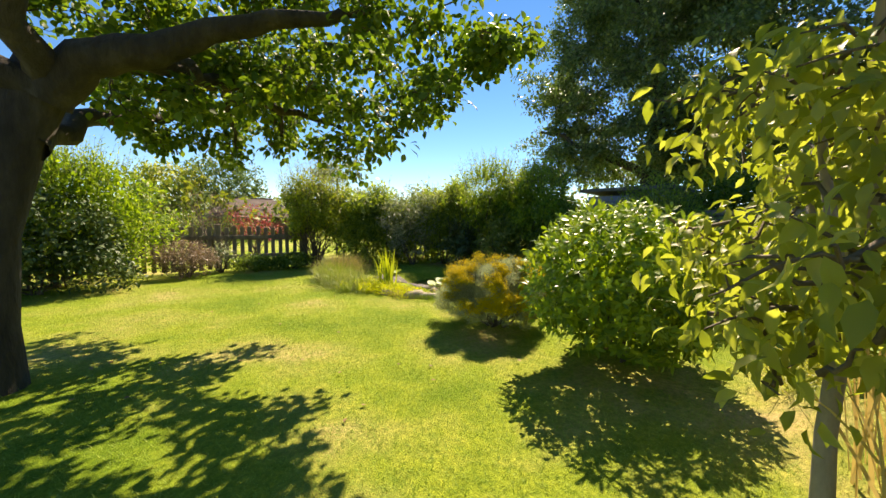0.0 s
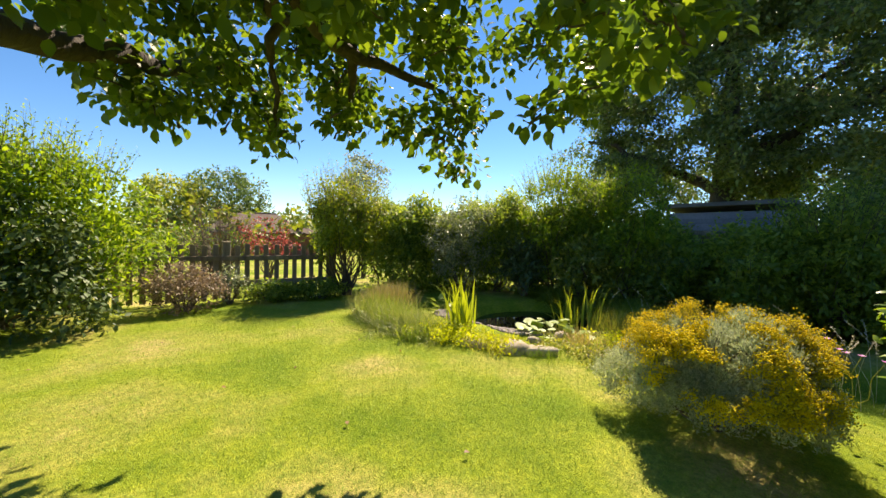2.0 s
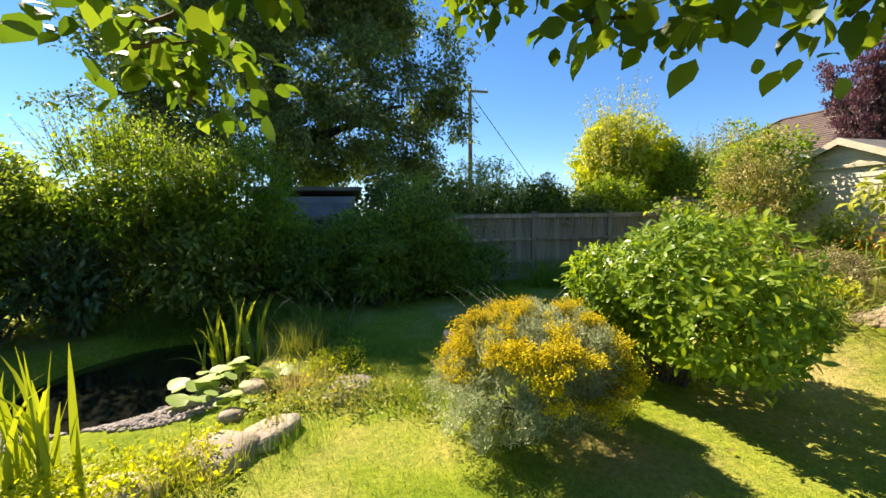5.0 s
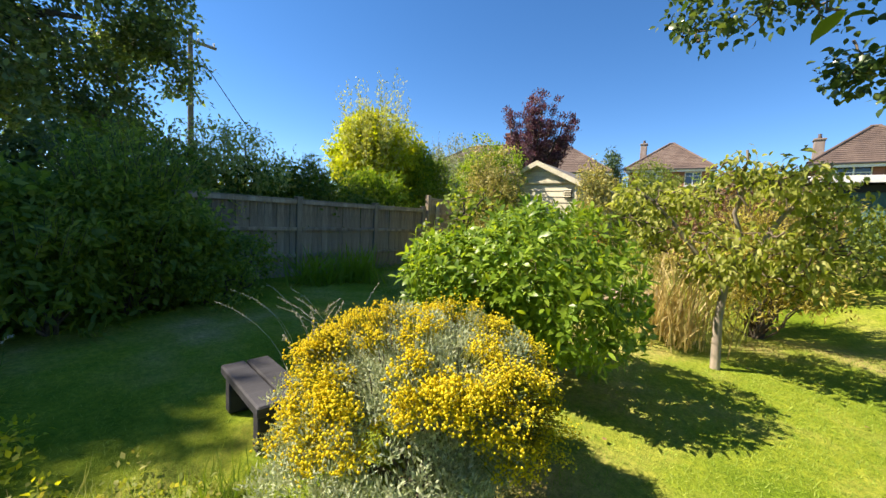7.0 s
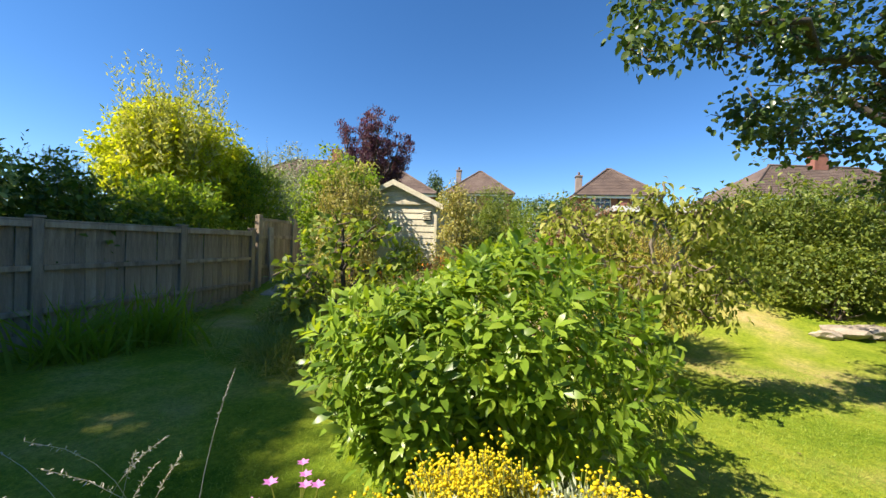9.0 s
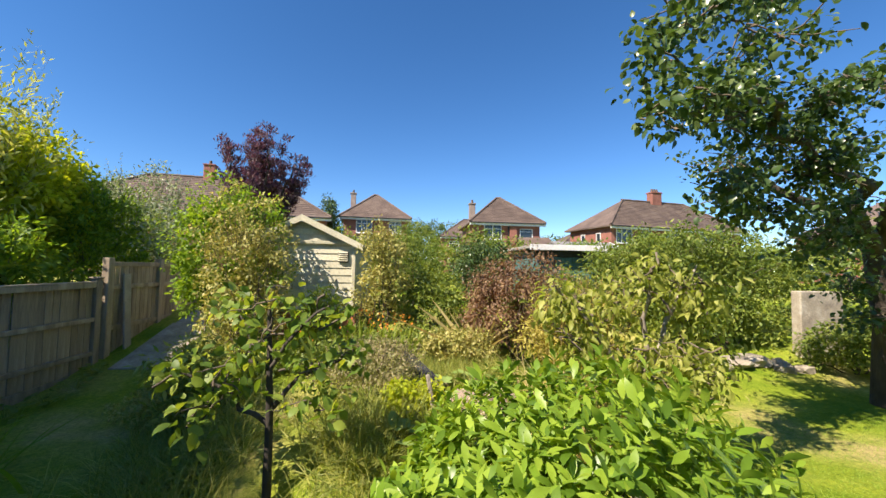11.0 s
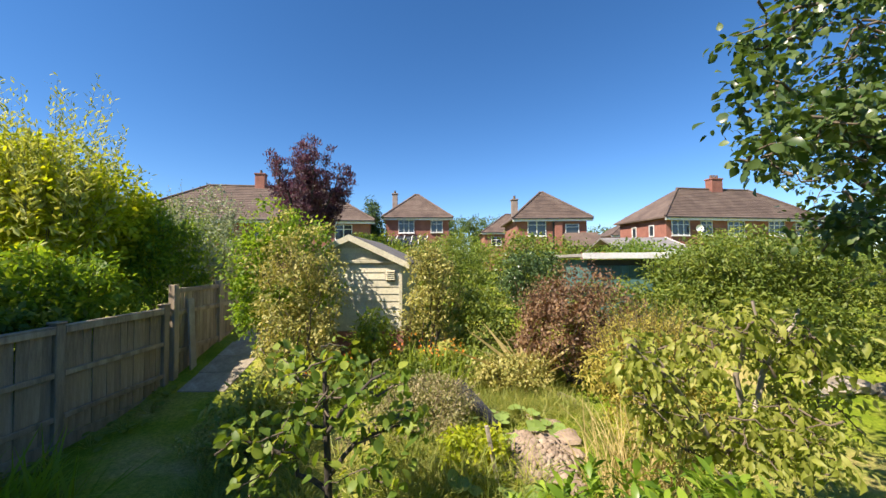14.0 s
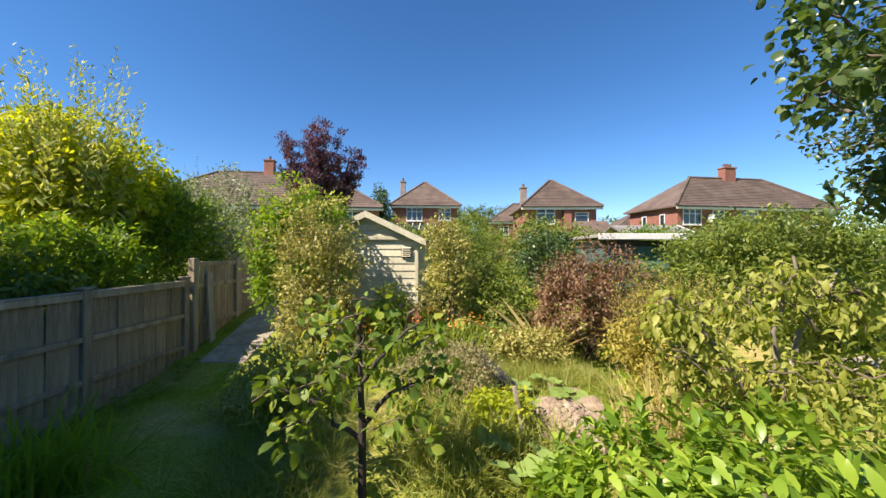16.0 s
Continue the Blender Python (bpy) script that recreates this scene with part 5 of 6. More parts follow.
def blades(name, label, category, x, y, n, length, spread, mat, lean=0.25, width=1.0, z=None, group=""):
    """A clump of sword leaves; each blade a piece of its own."""
    z = float(g(x, y)) if z is None else z
    root = thing(name, x, y, z, label, category, group)
    for i in range(n):
        L = length * (0.55 + 0.5 * rng.random())
        a, le = rng.random() * 6.283, abs(rng.normal(0, lean))
        bend = rng.random() ** 3 * 0.9 + 0.05
        segs = 6
        pts, w = [], 0.014 * width * (0.7 + 0.6 * rng.random())
        for k in range(segs + 1):
            s = k / segs
            out = L * (le * s + bend * s ** 3 * 0.5)
            pts.append((out, L * (s - bend * 0.35 * s ** 4), w * (1 - s ** 2.5) + 0.0008))
        ca, sa = math.cos(a), math.sin(a)
        tw = rng.normal(0, 0.8)
        ux, uy = -math.sin(a + tw), math.cos(a + tw)
        bx, by = rng.normal(0, spread), rng.normal(0, spread)
        V = []
        for o, h, ww in pts:
            cx, cy = bx + ca * o, by + sa * o
            V += [(cx - ux * ww, cy - uy * ww, h), (cx + ca * ww * 0.25, cy + sa * ww * 0.25, h), (cx + ux * ww, cy + uy * ww, h)]
        F = []
        for k in range(segs):
            for j in range(2):
                F.append((k * 3 + j, k * 3 + j + 1, k * 3 + j + 4, k * 3 + j + 3))
        put("blade", mesh_np("blade", V, F), mat, root)
    return root


for x, y, n, h in ((3.95, 2.7, 22, 0.95), (3.7, 3.0, 14, 0.95), (5.95, 2.45, 30, 0.85), (5.75, 2.0, 18, 0.75)):
    blades("iris_clump", "upright bright green iris leaves at pond edge", "plant", x, y, n, h, 0.09, "iris", 0.16, 1.3, group="irises round the pond")


def big_leaves(name, label, x, y, n, size, spread, mat, h=0.22, group="", category="plant"):
    """A low plant with broad leaves on stalks; each leaf a piece of its own."""
    root = thing(name, x, y, float(g(x, y)), label, category, group)
    tv = [(0, 0, 0)]
    for i in range(-4, 5):
        a = i / 4 * 2.5
        tv.append((math.sin(a) * 0.5 * (1 - 0.1 * abs(i) / 4), 0.5 - math.cos(a + math.pi) * 0.5 * (1.0 if abs(i) < 4 else 0.7), 0.05 * math.cos(a * 2)))
    mid = len(tv)
    tv.append((0, 0.5, -0.06))
    tf = [(0, 1, mid), *[(i, i + 1, mid) for i in range(1, mid - 1)], (mid - 1, 0, mid)]
    for i in range(n):
        s = size * (0.6 + 0.6 * rng.random())
        a = rng.random() * 6.283
        r = spread * math.sqrt(rng.random())
        px, py, pz = r * math.cos(a), r * math.sin(a), h * (1 - 0.6 * (r / spread) ** 2) * (0.6 + 0.6 * rng.random())
        me = smooth(mesh_np("leaf", np.array(tv) * s, tf))
        ob = put("leaf", me, mat, root)
        ob.location = (px, py, pz)
        ob.rotation_euler = (rng.normal(-0.15, 0.3), rng.normal(0, 0.25), a - 1.57 + rng.normal(0, 0.5))
        ln = wander((px * 0.2, py * 0.2, -0.02), (px, py, pz), 0.005, 0.003, 4, 0.04)
        put("stalk", mesh_np("stalk", *tubes([ln], 4)), "meadow", ob)
        ob.children[0].matrix_parent_inverse = ob.matrix_basis.inverted()
    return root


big_leaves("marsh_marigold", "broad round pale green leaves by the pond", 4.88, 3.2, 44, 0.17, 0.4, "hosta", 0.2)
big_leaves("marsh_marigold", "broad round green leaves near the irises", 5.25, 0.9, 12, 0.17, 0.3, "hosta", 0.22)


def tuft(name, label, x, y, n, length, spread, mat, lean=1.35, kind="stuff", category="grass"):
    """A tuft of fine grass, too fine to pick apart."""
    z = float(g(x, y))
    a = rng.random(n) * 6.283
    f = np.c_[rng.normal(0, spread, (n, 2)) + (x, y), np.full(n, z - 0.01)]
    L = length * (0.5 + 0.6 * rng.random(n))
    D = unit(np.c_[np.cos(a) * lean * rng.random(n), np.sin(a) * lean * rng.random(n), np.ones(n)])
    me = leaf_mesh(name, f, D, np.c_[np.cos(a), np.sin(a), np.full(n, 0.3)], L, "hair")
    ob = tagged(put(name, me, mat), label, category, kind=kind)
    return ob


def border(spine, width, mat, leaf, size, height, name, label, per_m=60):
    """A low mat of plants along a border."""
    sp = np.array(spine, float)
    seg = np.r_[0, np.cumsum(np.linalg.norm(np.diff(sp, axis=0), axis=1))]
    n = int(seg[-1] * per_m)
    t = rng.random(n) * seg[-1]
    C = np.c_[np.interp(t, seg, sp[:, 0]), np.interp(t, seg, sp[:, 1])] + rng.normal(0, width / 2.6, (n, 2))
    z = g(C[:, 0], C[:, 1]) + height * (0.3 + 0.7 * rng.random(n)) * (0.75 + 0.25 * np.sin(t * 4))
    P, D, N = around(np.c_[C, z], 0.1, 26, -0.2)
    P[:, 2] = np.maximum(P[:, 2], g(P[:, 0], P[:, 1]) + 0.005)
    ob = put(name, leaf_mesh(name, P, D, N, size * (0.6 + 0.7 * rng.random(len(P))), leaf), mat)
    return tagged(ob, label, "plants", kind="stuff")


border([(6.55, 0.9), (6.6, 1.6), (6.45, 2.3)], 0.45, "soft_grass", "hair", 0.26, 0.12, "grass_border", "soft fine grassy border plants along the lawn edge", 190)
border([(6.45, 2.2), (6.25, 2.8), (5.9, 3.3)], 0.4, "yellow", "ovate", 0.035, 0.15, "sedum_mat", "yellow-green creeping border plants over pond stones", 150)
border([(5.5, 3.6), (5.2, 4.1), (5.5, 4.7)], 0.4, "meadow", "ovate", 0.035, 0.1, "border_weeds", "low straggling weeds between pond and bush", 70)
border([(2.4, 1.0), (2.2, 2.2), (2.7, 3.3), (3.5, 3.8)], 0.6, "hedge", "hair", 0.26, 0.12, "pond_sedge", "dark tangled sedge along the pond's far rim", 180)
border([(4.9, 3.9), (4.3, 4.1)], 0.4, "yellow", "ovate", 0.04, 0.12, "sedum_patch", "small yellow-green creeping plant patch", 60)
for x, y, n, L, m in ((6.25, 0.6, 420, 0.55, "spent"), (6.55, 1.6, 300, 0.34, "turf"), (6.5, 0.75, 300, 0.45, "soft_grass"), (6.5, 1.0, 300, 0.42, "turf"), (5.9, 0.3, 260, 0.5, "spent"), (5.85, 3.75, 120, 0.18, "turf"), (5.3, 4.3, 120, 0.2, "soft_grass"), (5.5, 4.75, 160, 0.22, "turf"), (5.0, 3.7, 120, 0.26, "straw"), (4.0, 3.6, 120, 0.4, "meadow"), (6.6, 2.3, 160, 0.28, "turf"), (6.1, 3.25, 160, 0.25, "meadow")):
    tuft("grass_tuft", "soft tuft of long grass at the pond border", x, y, n * 3, L, 0.15, m)
stones([(5.95, 3.35, 0.26, 0.3), (5.75, 3.65, 0.22, 0.3), (6.2, 3.0, 0.2, 0.3), (4.95, 3.35, 0.13, 0.5), (5.1, 2.95, 0.12, 0.5), (4.95, 2.6, 0.1, 0.5), (5.15, 4.15, 0.24, 0.25), (5.4, 3.3, 0.12, 0.4)], "stone", "pale flat stone edging the garden pond", "pond edging stones")


# ---- low timber bench, fence-side plants ----
def low_bench():
    root = thing("low_bench", 4.82, 5.27, 0, "low dark weathered timber bench on the shaded lawn", "bench")
    for i in range(2):
        boxed("slat", (-0.24, -0.15 + i * 0.16, 0.235), (0.5, i * 0.16, 0.3), "bench", root, 0.01)
    for x in (-0.2, 0.36):
        boxed("leg", (x, -0.13, 0.0), (x + 0.09, 0.14, 0.234), "bench", root, 0.008)
    root.rotation_euler[2] = radians(-8)


low_bench()
blades("daylily_clump", "arching green strap leaves along the fence foot", "plant", 1.15, 9.0, 170, 0.8, 0.24, "hazel", 0.75, 1.1)
blades("daylily_clump", "arching green strap leaves below the fence panels", "plant", 0.9, 8.2, 120, 0.75, 0.2, "hazel", 0.75, 1.1)
bush("small_shrub", "small dark shrub at the foot of fence", "bush", 0.7, 7.0, (0.5, 0.5), 1.0, "hedge", "ovate", 0.06, 120, 0.12, 20, 0.02, 10, seed=21)
bush("small_shrub", "low dark shrub in the fence's shade", "bush", 1.5, 6.2, (0.7, 0.6), 0.8, "hedge", "ovate", 0.06, 140, 0.13, 20, 0.02, 10, seed=22)
for y in np.arange(9.3, 12.2, 0.45):
    big_leaves("fence_weed", "low leafy weeds growing along fence foot", 0.3 + rng.normal(0, 0.06), float(y), 12, 0.09, 0.2, "mid", 0.16, "weeds along the fence")


def seed_stalks(x, y, n, h, spread):
    root = thing("seed_grass", x, y, 0, "thin dry grass stalks with nodding seed heads", "grass")
    for i in range(n):
        bx, by = rng.normal(0, spread, 2)
        dx, dy = rng.normal(0, 0.16, 2)
        L = h * (0.7 + 0.4 * rng.random())
        s = np.linspace(0, 1, 7)
        ln = np.c_[bx + dx * s ** 2 * 1.6, by + dy * s ** 2 * 1.6, L * (s - 0.12 * s ** 4), np.linspace(0.0018, 0.0009, 7)]
        st = put("stalk", mesh_np("stalk", *tubes([ln], 4)), "pale_straw", root)
        k = 26
        q = np.linspace(0.72, 1.0, k)
        P = np.c_[np.interp(q, s, ln[:, 0]), np.interp(q, s, ln[:, 1]), np.interp(q, s, ln[:, 2])]
        put("seed_head", leaf_mesh("seed_head", P, unit(ball(k) * 0.5 + np.array([dx, dy, 0.2])), ball(k), 0.02, "slim"), "pale_straw", st)


seed_stalks(4.4, 6.0, 12, 0.85, 0.3)
seed_stalks(4.9, 5.7, 8, 0.75, 0.2)
seed_stalks(3.7, 3.9, 7, 0.8, 0.3)


def pink_flowers(x, y):
    root = thing("pink_flower_plant", x, y, float(g(x, y)), "thin-stemmed plant with small mauve pink flowers", "flower")
    for i in range(7):
        p = rng.normal(0, 0.16, 2)
        h = 0.5 + 0.15 * rng.random()
        st = put("stem", mesh_np("stem", *tubes([wander((p[0] * 0.3, p[1] * 0.3, 0), (*p, h), 0.003, 0.002, 5, 0.05)], 4)), "meadow", root)
        a = np.linspace(0, 6.283, 7)[:-1]
        D = np.c_[np.cos(a), np.sin(a), np.full(6, 0.5)]
        put("flower", leaf_mesh("flower", np.repeat([[*p, h]], 6, 0), D, np.tile([0, 0, 1.0], (6, 1)), 0.03, "ovate"), "pink", st)


pink_flowers(5.2, 5.95)

# ---- along the picket fence and beyond ----
bush("heather_bush", "low pinkish-brown twiggy shrub before the picket fence", "bush", 9.15, -0.95, (0.62, 0.45), 0.8, "heather", "plain", 0.045, 220, 0.12, 26, 0.02, 14, seed=31)
bush("low_dark_shrub", "low dark green shrub below the picket fence", "bush", 7.7, -1.25, (0.55, 0.3), 0.36, "hedge", "ovate", 0.06, 120, 0.12, 20, 0.02, 8, seed=32)
bush("low_dark_shrub", "dark low shrub filling the picket fence corner", "bush", 6.9, -1.25, (0.5, 0.35), 0.4, "hedge", "ovate", 0.06, 120, 0.12, 20, 0.02, 8, seed=33)
bush("leafy_shrub", "small leafy shrub climbing the picket post", "bush", 8.45, -1.35, (0.28, 0.2), 0.65, "silver", "ovate", 0.05, 70, 0.1, 16, 0.02, 8, seed=34)
bush("silver_bush", "glossy silver-green bush in the boundary hedge", "bush", 3.7, -0.5, (1.0, 0.5), 2.3, "silver", "ovate", 0.06, 260, 0.16, 26, 0.02, 12, seed=35)
tree("slender_tree", "slender grey-green tree behind the hedge", 4.6, -4.2, [[(4.6, -4.2, -0.1, 0.08), (4.6, -4.2, 2.0, 0.05), (4.6, -4.2, 3.2, 0.02)]],
     [(4.6 + rng.normal(0, 0.5), -4.2 + rng.normal(0, 0.4), rng.uniform(1.8, 3.5), 0.5) for _ in range(16)], "silver", "ovate", 0.08, 10, 0.14, 8)
bush("red_shrub", "red-leaved shrub beyond the picket fence", "bush", 7.3, -4.3, (0.75, 0.6), 1.6, "red", "ovate", 0.05, 110, 0.16, 14, 0.3, 20, seed=36, lump=0.35)
bush("twiggy_shrub", "bare twiggy purplish shrub beyond the picket fence", "bush", 8.35, -5.2, (1.25, 1.0), 2.35, "bronze", "plain", 0.04, 150, 0.2, 5, 0.25, 130, seed=37, stem_r=0.01, lump=0.3)
bush("garden_shrub", "light green shrub in the neighbouring garden", "bush", 10.6, -6.0, (1.3, 1.0), 1.4, "privet", "ovate", 0.08, 160, 0.2, 20, 0.05, 8, seed=38)
bush("garden_shrub", "rounded green shrub in the neighbouring garden", "bush", 13.2, -8.0, (2.0, 1.6), 2.0, "hazel", "ovate", 0.1, 200, 0.28, 20, 0.05, 8, seed=39)
bush("garden_shrub", "mixed green shrub beyond the fence lawn", "bush", 8.6, -10.5, (2.2, 1.4), 1.7, "laurel", "plain", 0.12, 200, 0.3, 20, 0.05, 8, seed=40)
bush("far_tree", "distant round-topped dark green tree", "tree", 2.8, -58.0, (5.2, 5.0), 11.8, "dark_tree", "plain", 0.5, 300, 0.9, 20, 0.15, 0, seed=41)
bush("far_tree", "distant broad olive-green tree", "tree", 9.8, -55.0, (4.0, 4.0), 9.6, "quince", "plain", 0.5, 260, 0.9, 20, 0.15, 0, seed=42)


def neighbour_shed():
    root = thing("neighbour_shed", -2.42, 2.95, -0.2, "grey-blue painted timber shed behind the hedge", "shed")
    boxed("wall", (-1.0, -1.2, 0), (0.9, 1.2, 2.3), "blue_shed", root)
    for i in range(16):
        boxed("cladding_board", (0.902, -1.2, 0.05 + i * 0.14), (0.92, 1.2, 0.18 + i * 0.14), "blue_shed", root, 0.004)
    prism("roof", [(-1.2, 2.31), (1.1, 2.44), (1.1, 2.53), (-1.2, 2.4)], "y", -1.4, 1.4, "felt", root)


neighbour_shed()


def telegraph_pole():
    root = thing("telegraph_pole", -13.4, 10.8, 0, "tall wooden telegraph pole with a short crossarm", "pole")
    put("pole_shaft", smooth(mesh_np("pole_shaft", *tubes([[(0, 0, -0.3, 0.15), (0, 0, 5, 0.13), (0, 0, 9.4, 0.1)]], 10))), "pole", root)
    boxed("crossarm", (-0.06, -0.15, 8.9), (0.06, 1.1, 9.02), "pole", root, 0.01)
    for y in (0.35, 1.0):
        put("insulator", mesh_np("insulator", *tubes([[(0, y, 9.02, 0.04), (0, y, 9.12, 0.05), (0, y, 9.2, 0.02)]], 8)), "white", root)
    s = np.linspace(0, 1, 12)
    put("stay_wire", mesh_np("stay_wire", *tubes([np.c_[s * 0, 0.2 + s * 6.0, 8.6 - 7.6 * s, np.full(12, 0.02)]], 4)), "black", root)


telegraph_pole()

# ---- flower bed towards the shed ----
bush("yellow_shrub", "small yellow-leaved shrub in the flower bed", "bush", 5.95, 11.45, (0.62, 0.4), 0.55, "variegated", "ovate", 0.055, 170, 0.11, 20, 0.02, 8, seed=51)
bush("pale_groundcover", "low pale-edged shrub beside the path", "bush", 2.35, 10.6, (0.55, 0.5), 0.5, "variegated", "ovate", 0.05, 160, 0.1, 22, 0.02, 6, seed=52)
bush("green_shrub", "upright light green shrub at the shed wall", "bush", 3.6, 12.3, (0.35, 0.35), 1.05, "privet", "slim", 0.11, 110, 0.13, 20, 0.02, 10, seed=53)
bush("dried_flower_shrub", "low spent shrub with pinkish dried flowers", "bush", 4.75, 10.1, (0.65, 0.55), 0.6, "spent", "ovate", 0.035, 260, 0.1, 24, 0.02, 10, seed=54, tops=80, toplen=0.2)
bush("lime_plant", "low lime-green leafy plant by rubble heap", "bush", 5.25, 9.35, (0.32, 0.3), 0.38, "yellow", "ovate", 0.06, 70, 0.09, 20, 0.02, 6, seed=55)
bush("sapling_shrub", "thin yellow-green shrub behind the fig tree", "bush", 2.9, 9.9, (0.4, 0.4), 1.1, "meadow", "slim", 0.1, 110, 0.12, 22, 0.02, 10, seed=56)
bush("dark_green_bush", "dense green bush between shed and bronze shrub", "bush", 5.7, 13.1, (0.7, 0.6), 1.45, "mid", "ovate", 0.07, 200, 0.16, 22, 0.02, 8, seed=57)
bush("dark_round_bush", "dark green rounded shrub behind the bronze bush", "bush", 6.9, 15.0, (0.78, 0.7), 1.75, "holly", "ovate", 0.07, 260, 0.16, 24, 0.02, 8, seed=58)
bush("round_conifer", "soft green rounded conifer by the shed roof", "bush", 5.3, 15.2, (0.6, 0.6), 2.15, "mid", "slim", 0.09, 220, 0.16, 28, 0.02, 8, seed=59)
bush("olive_shrub", "broad olive-green shrub behind the wall", "bush", 8.4, 13.6, (1.0, 0.7), 1.2, "mid", "ovate", 0.08, 200, 0.17, 20, 0.02, 8, seed=60)
for x, y in ((3.3, 11.6), (4.55, 11.75), (2.75, 11.0), (5.0, 11.4)):
    root = blades("crocosmia_clump", "green sword leaves with orange crocosmia flowers", "plant", x, y, 34, 0.75, 0.16, "privet", 0.4, 1.0, group="crocosmia in the flower bed")
    P = np.c_[rng.normal(0, 0.22, (40, 2)), rng.uniform(0.5, 0.8, 40)]
    put("bloom", leaf_mesh("bloom", P, ball(40), ball(40), 0.05, "ovate"), "orange", root, "orange flowers")["kind"] = "stuff"
blades("fern", "green arching fern fronds in the bed", "plant", 4.0, 11.0, 26, 0.7, 0.1, "mid", 0.6, 2.2)
blades("phormium", "withered tan strap-leaved plant in the bed", "plant", 6.28, 11.85, 30, 0.95, 0.07, "straw", 0.95, 3.0)
blades("ornamental_grass", "tall clump of dry straw-coloured grass", "grass", 6.55, 9.05, 110, 1.15, 0.16, "straw", 0.32, 0.5)
blades("ornamental_grass", "dense clump of bleached straw grass", "grass", 6.78, 9.1, 90, 1.2, 0.14, "straw", 0.3, 0.5)
blades("ornamental_grass", "long yellow-green grass beside the fruit tree", "grass", 7.0, 9.6, 70, 1.0, 0.2, "meadow", 0.35, 0.5)
big_leaves("bergenia", "broad glossy bergenia leaves over the rubble", 5.75, 10.15, 30, 0.17, 0.42, "hosta", 0.22)
big_leaves("bergenia", "broad bergenia leaves at the bed's edge", 5.35, 8.75, 18, 0.17, 0.3, "hosta", 0.24)
pebbles("rubble_heap", "heap of broken tan stones in the bed", 5.9, 9.65, 0.38, 0.52, 760, 0.044, "rock", 0.0, 0.12)
stones([(6.2, 10.25, 0.14, 0.55), (6.3, 9.95, 0.15, 0.5), (6.05, 10.45, 0.13, 0.5), (6.25, 9.6, 0.12, 0.5), (6.1, 9.2, 0.13, 0.5), (5.6, 10.5, 0.12, 0.5), (6.6, 11.3, 0.15, 0.5), (6.8, 11.5, 0.14, 0.5)], "rock", "rough tan stone edging the flower bed", "bed edging stones", crisp=True)
stones([(10.9, 12.0, 0.2, 0.4), (11.25, 12.15, 0.3, 0.38), (11.7, 12.2, 0.26, 0.42), (12.1, 12.0, 0.22, 0.5), (12.4, 11.9, 0.18, 0.5)], "stone", "large pale rough stone at the lawn edge", "lawn edging boulders", crisp=True)
dark = thing("timber_baulk", 5.35, 10.75, float(g(5.35, 10.75)), "dark charred timber lying across the bed", "timber")
boxed("timber_beam", (-0.07, -0.6, 0.05), (0.07, 0.6, 0.19), "bench", dark, 0.015)
dark.rotation_euler = (radians(8), 0, radians(22))
stick = thing("garden_stake", 5.45, 9.15, float(g(5.45, 9.15)), "pale upright wooden stake in the rubble", "stake")
boxed("stake_shaft", (-0.017, -0.017, -0.05), (0.017, 0.017, 0.5), "stone", stick, 0.004)
stick.rotation_euler = (radians(-10), radians(-8), 0.3)
border([(3.3, 8.8), (3.1, 9.3), (2.9, 9.9)], 0.8, "meadow", "hair", 0.3, 0.1, "long_grass", "unmown long grass round the fig tree", 240)
border([(4.9, 8.6), (5.0, 9.4)], 0.9, "meadow", "hair", 0.3, 0.1, "bed_grass", "tangled dry grass and weeds in the bed", 280)
border([(4.3, 10.8), (5.6, 11.2), (6.6, 10.8)], 0.9, "meadow", "hair", 0.22, 0.06, "bed_grass", "rough sunlit grass between shrubs", 260)
border([(2.6, 11.2), (3.8, 11.5), (5.2, 12.2), (6.2, 12.6)], 0.7, "mid", "ovate", 0.07, 0.35, "bed_plants", "mixed green bed plants before the shed", 110)


def path_slabs():
    root = thing("garden_path", 0.8, 11.4, 0, "pale concrete slab path beside the fence", "path", kind="structure")
    for i in range(5):
        y = 12.1 + i * 0.56
        z0, z1 = float(g(0.8, y)), float(g(0.8, y + 0.56))
        ob = boxed("slab", (-0.4, 0.0, -0.05), (0.42, 0.575, 0.012), "stone", root, 0.008)
        ob.location = (rng.normal(0, 0.01), y - 11.4, z0)
        ob.rotation_euler = (math.atan2(z1 - z0, 0.56), rng.normal(0, 0.01), rng.normal(0, 0.01))


path_slabs()


def green_shed():
    root = thing("green_shed", 9.95, 14.9, 0.8, "green painted shed with a flat white-edged roof", "shed")
    boxed("wall", (-1.6, 0, -0.8), (0.0, 2.0, 1.6), "green_felt", root)
    for i in range(8):
        boxed("board", (-1.6 + i * 0.2, -0.02, -0.6), (-1.41 + i * 0.2, -0.002, 1.45), "green_felt", root, 0.004)
    boxed("roof", (-1.8, -0.25, 1.66), (0.2, 2.2, 1.74), "concrete", root, 0.01)
    boxed("fascia", (-1.8, -0.285, 1.62), (0.2, -0.252, 1.76), "white", root, 0.006)
    # black band across the top of the wall, just below the roof
    boxed("soffit_board", (-1.6, -0.03, 1.46), (0.0, -0.001, 1.6), "black", root, 0.004)


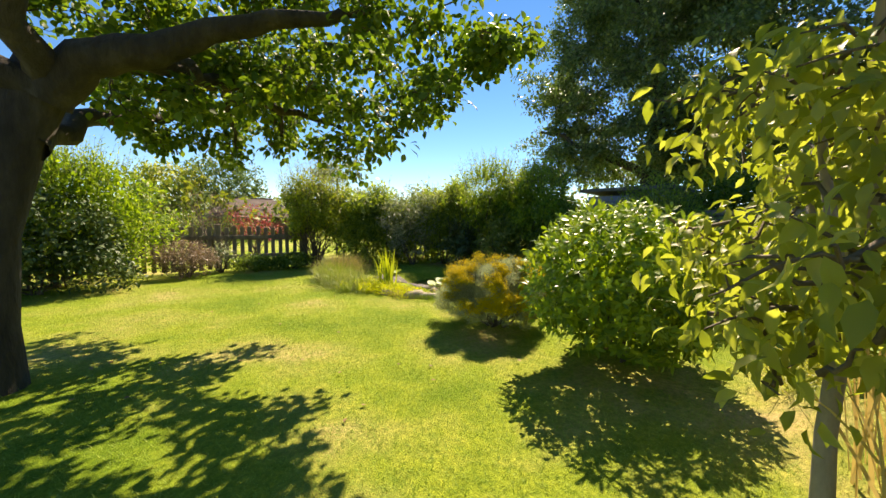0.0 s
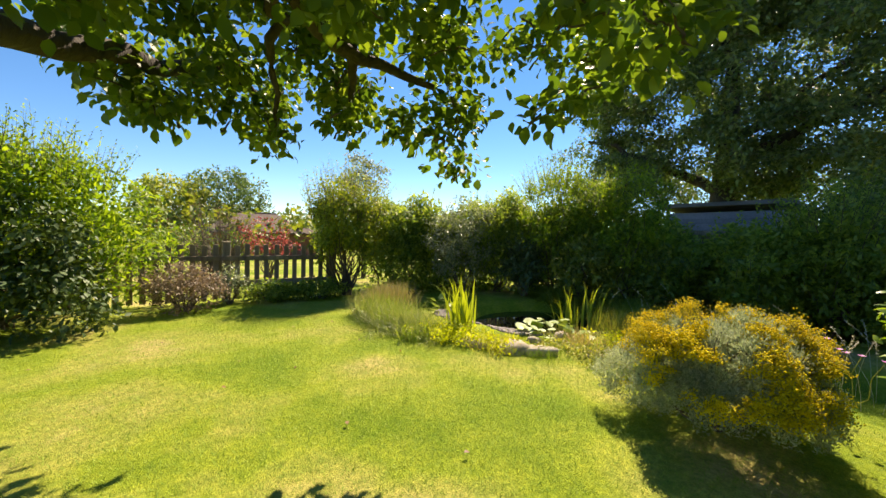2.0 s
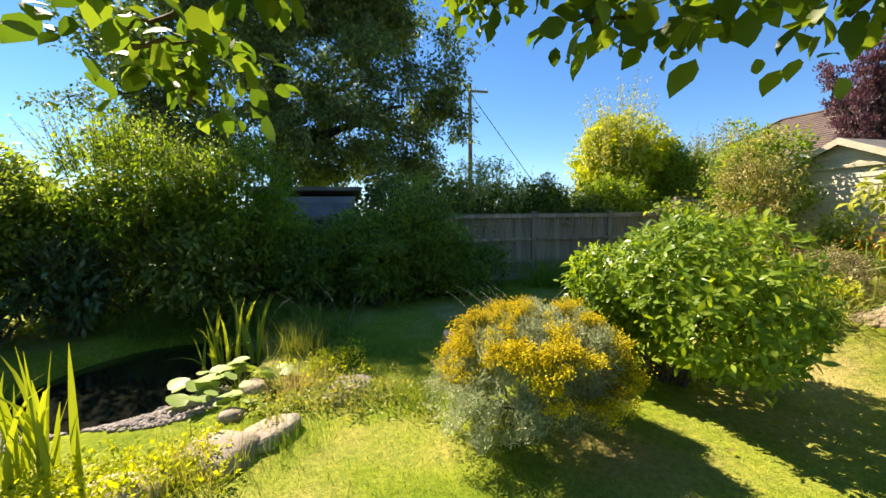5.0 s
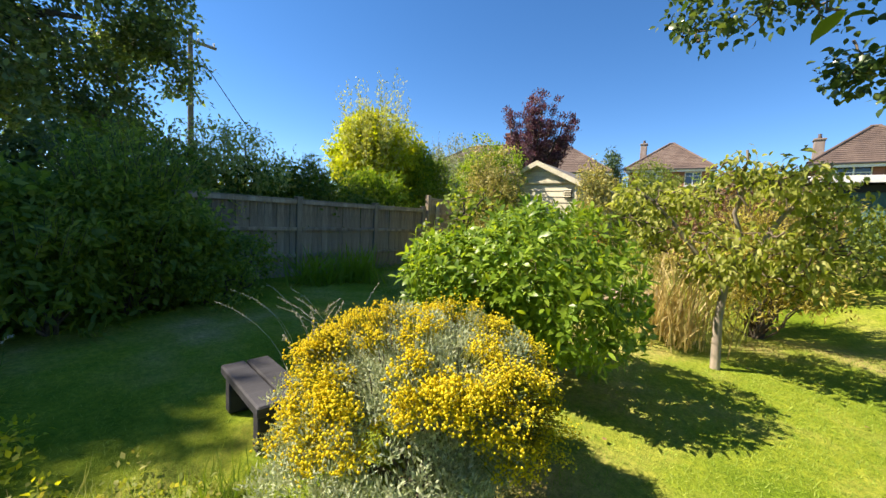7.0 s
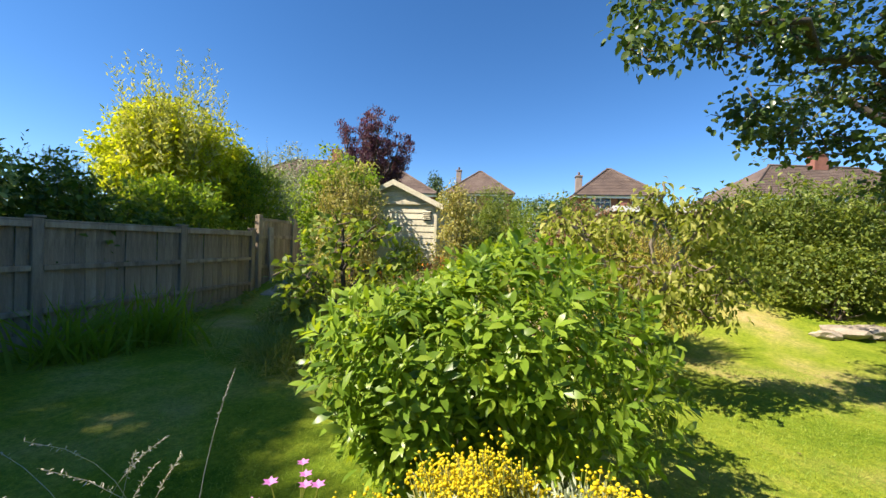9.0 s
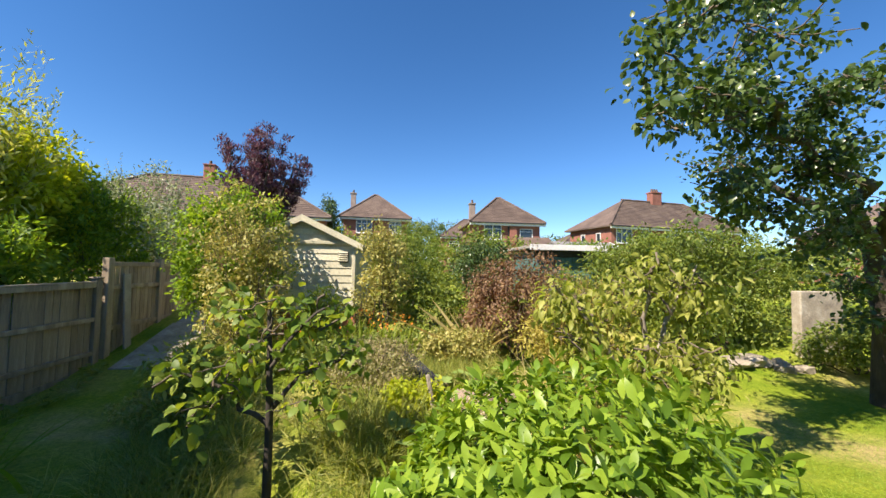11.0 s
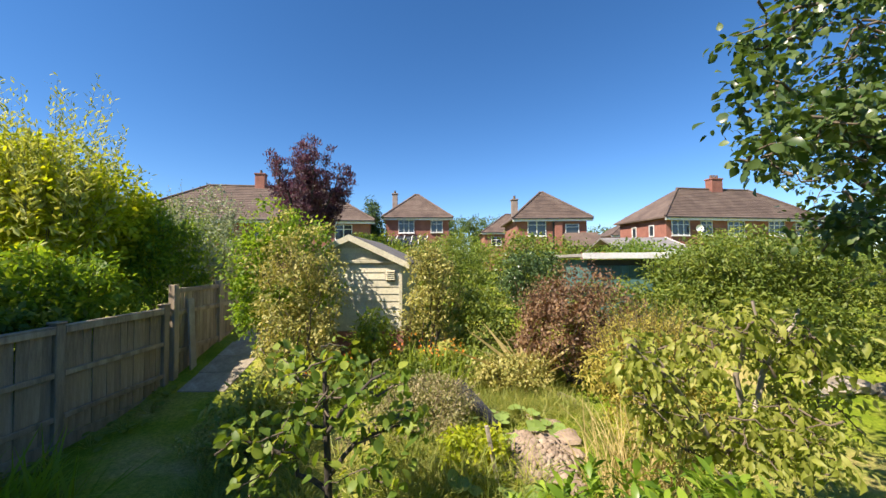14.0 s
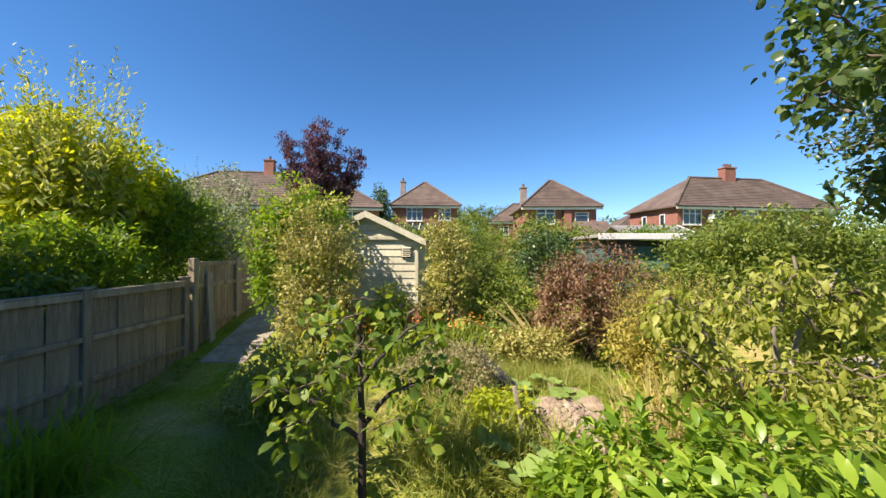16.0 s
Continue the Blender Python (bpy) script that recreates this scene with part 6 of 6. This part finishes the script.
green_shed()
wall_ob = boxed("garden_wall", (12.9, 12.35, -0.1), (13.85, 12.55, 1.6), "stone", None, 0.02)
bush("border_shrub", "low green shrub before the rendered wall", "bush", 13.3, 11.75, (1.0, 0.45), 1.0, "mid", "ovate", 0.07, 200, 0.14, 22, 0.02, 8, seed=88)
bush("border_shrub", "olive-green twiggy shrub behind the lawn stones", "bush", 11.6, 12.75, (1.05, 0.4), 1.25, "mid", "ovate", 0.075, 300, 0.16, 22, 0.02, 14, seed=89, lump=0.3)
tagged(wall_ob, "white rendered garden wall in sunlight", "wall", kind="structure")


def conservatory():
    root = thing("conservatory", -1.5, 39.4, 1.35, "white-framed glass conservatory behind the brick house", "conservatory")
    boxed("glass_front", (0.0, 0.0, 0.0), (4.4, 0.05, 2.4), "glass", root)
    prism("glass_roof", [(0.0, 2.4), (2.3, 3.4), (2.3, 3.44), (0.0, 2.44)], "x", 0.0, 4.4, "glass", root)
    for i in range(7):
        x = i * 0.725
        boxed("upright", (x, -0.03, 0), (x + 0.06, -0.002, 2.4), "white", root)
        prism("glazing_bar", [(0.0, 2.45), (2.3, 3.45), (2.3, 3.52), (0.0, 2.52)], "x", x, x + 0.06, "white", root)


conservatory()
for i, (x, y, rx, h, m) in enumerate(((7.5, 18.5, 1.6, 2.0, "mid"), (11.5, 18.5, 1.8, 1.9, "hedge"), (4.0, 20.0, 1.6, 2.2, "mid"), (1.5, 22.5, 1.8, 2.6, "privet"), (15.0, 19.5, 2.2, 2.2, "mid"), (19.0, 20.0, 2.4, 2.0, "hedge"), (9.5, 23.0, 2.2, 2.4, "mid"),
                                      (14.0, 25.0, 2.6, 2.6, "laurel"), (20.0, 26.0, 2.8, 2.6, "mid"), (26.0, 27.0, 3.0, 2.6, "mid"), (5.5, 27.0, 2.6, 2.8, "hedge"), (0.0, 28.0, 2.4, 3.0, "mid"), (-4.5, 18.5, 2.2, 3.4, "laurel"), (-7.5, 22.0, 2.8, 3.6, "mid"), (-3.0, 16.6, 1.6, 2.6, "hedge"), (12.5, 15.5, 1.6, 1.9, "mid"), (16.0, 14.0, 2.0, 2.2, "mid"), (14.5, 10.5, 1.6, 1.7, "hedge"))):
    bush("garden_bush", "green garden shrub between the neighbouring houses", "bush", x, y, (rx, rx * 0.7), h, m, "plain", 0.13, 200, 0.32, 24, 0.02, 0, seed=70 + i, group="shrubs of the gardens beyond")
bush("conifer", "narrow dark green conifer beyond the shed", "tree", -1.6, 38.0, (0.9, 0.9), 6.4, "holly", "slim", 0.3, 260, 0.4, 26, 0.02, 0, seed=95)
for i, (x, y, r, h) in enumerate(((3.9, 66.0, 2.6, 10.2), (8.2, 66.0, 3.0, 8.6), (12.0, 70.0, 3.0, 8.2), (32.0, 76.0, 6.0, 6.6), (25.0, 80.0, 5.0, 6.0), (-9.5, 17.5, 1.5, 5.0), (46.0, 60.0, 5.0, 6.0))):
    bush("far_tree", "dark green broadleaf tree behind the houses", "tree", x, y, (r, r), h, "dark_tree", "plain", 0.12 * r ** 0.7, 340, r * 0.18, 26, 0.12, 0, seed=100 + i, group="trees behind the houses", lump=0.3)


# ---- lawn grass ----
def turf():
    n = 420000
    X, Y = rng.uniform(3.0, 12.0, n), rng.uniform(-0.8, 10.5, n)
    q = np.hypot((X - 4.1) / 1.7, (Y - 1.9) / 1.45)
    near = np.exp(-((X - 8.0) / 3.0) ** 2)
    keep = (q > 1) & (rng.random(n) < 0.35 + 0.65 * near)
    X, Y = X[keep], Y[keep]
    n = len(X)
    a = rng.random(n) * 6.283
    D = unit(np.c_[np.cos(a) * 1.2, np.sin(a) * 1.2, np.ones(n)] + rng.normal(0, 0.3, (n, 3)))
    L = 0.034 * (0.5 + 0.9 * rng.random(n))
    P = np.c_[X, Y, g(X, Y) + 0.012 * np.sin(X * 1.7 + Y * 0.6) * np.cos(Y * 1.3) - 0.004]
    ob = put("lawn_grass", leaf_mesh("lawn_grass", P, D, np.c_[np.cos(a) * 0.3, np.sin(a) * 0.3, np.ones(n)], L, "grass"), "turf")
    tagged(ob, "short mown green and straw grass blades", "grass", kind="stuff")


turf()


# ---- dry leaves dropped on the lawn ----
def fallen_leaves():
    n = 34
    X, Y = rng.uniform(6.2, 10.5, n), rng.uniform(0.5, 9.0, n)
    a = rng.random(n) * 6.283
    P = np.c_[X, Y, g(X, Y) + 0.028]
    ob = put("fallen_leaves", leaf_mesh("fallen_leaves", P, np.c_[np.cos(a), np.sin(a), rng.normal(0, 0.15, n)], np.c_[rng.normal(0, 0.2, (n, 2)), np.ones(n)], 0.042, "fine"), "bronze")
    tagged(ob, "scattered dry brown leaves lying on the lawn", "leaves", kind="stuff")


fallen_leaves()
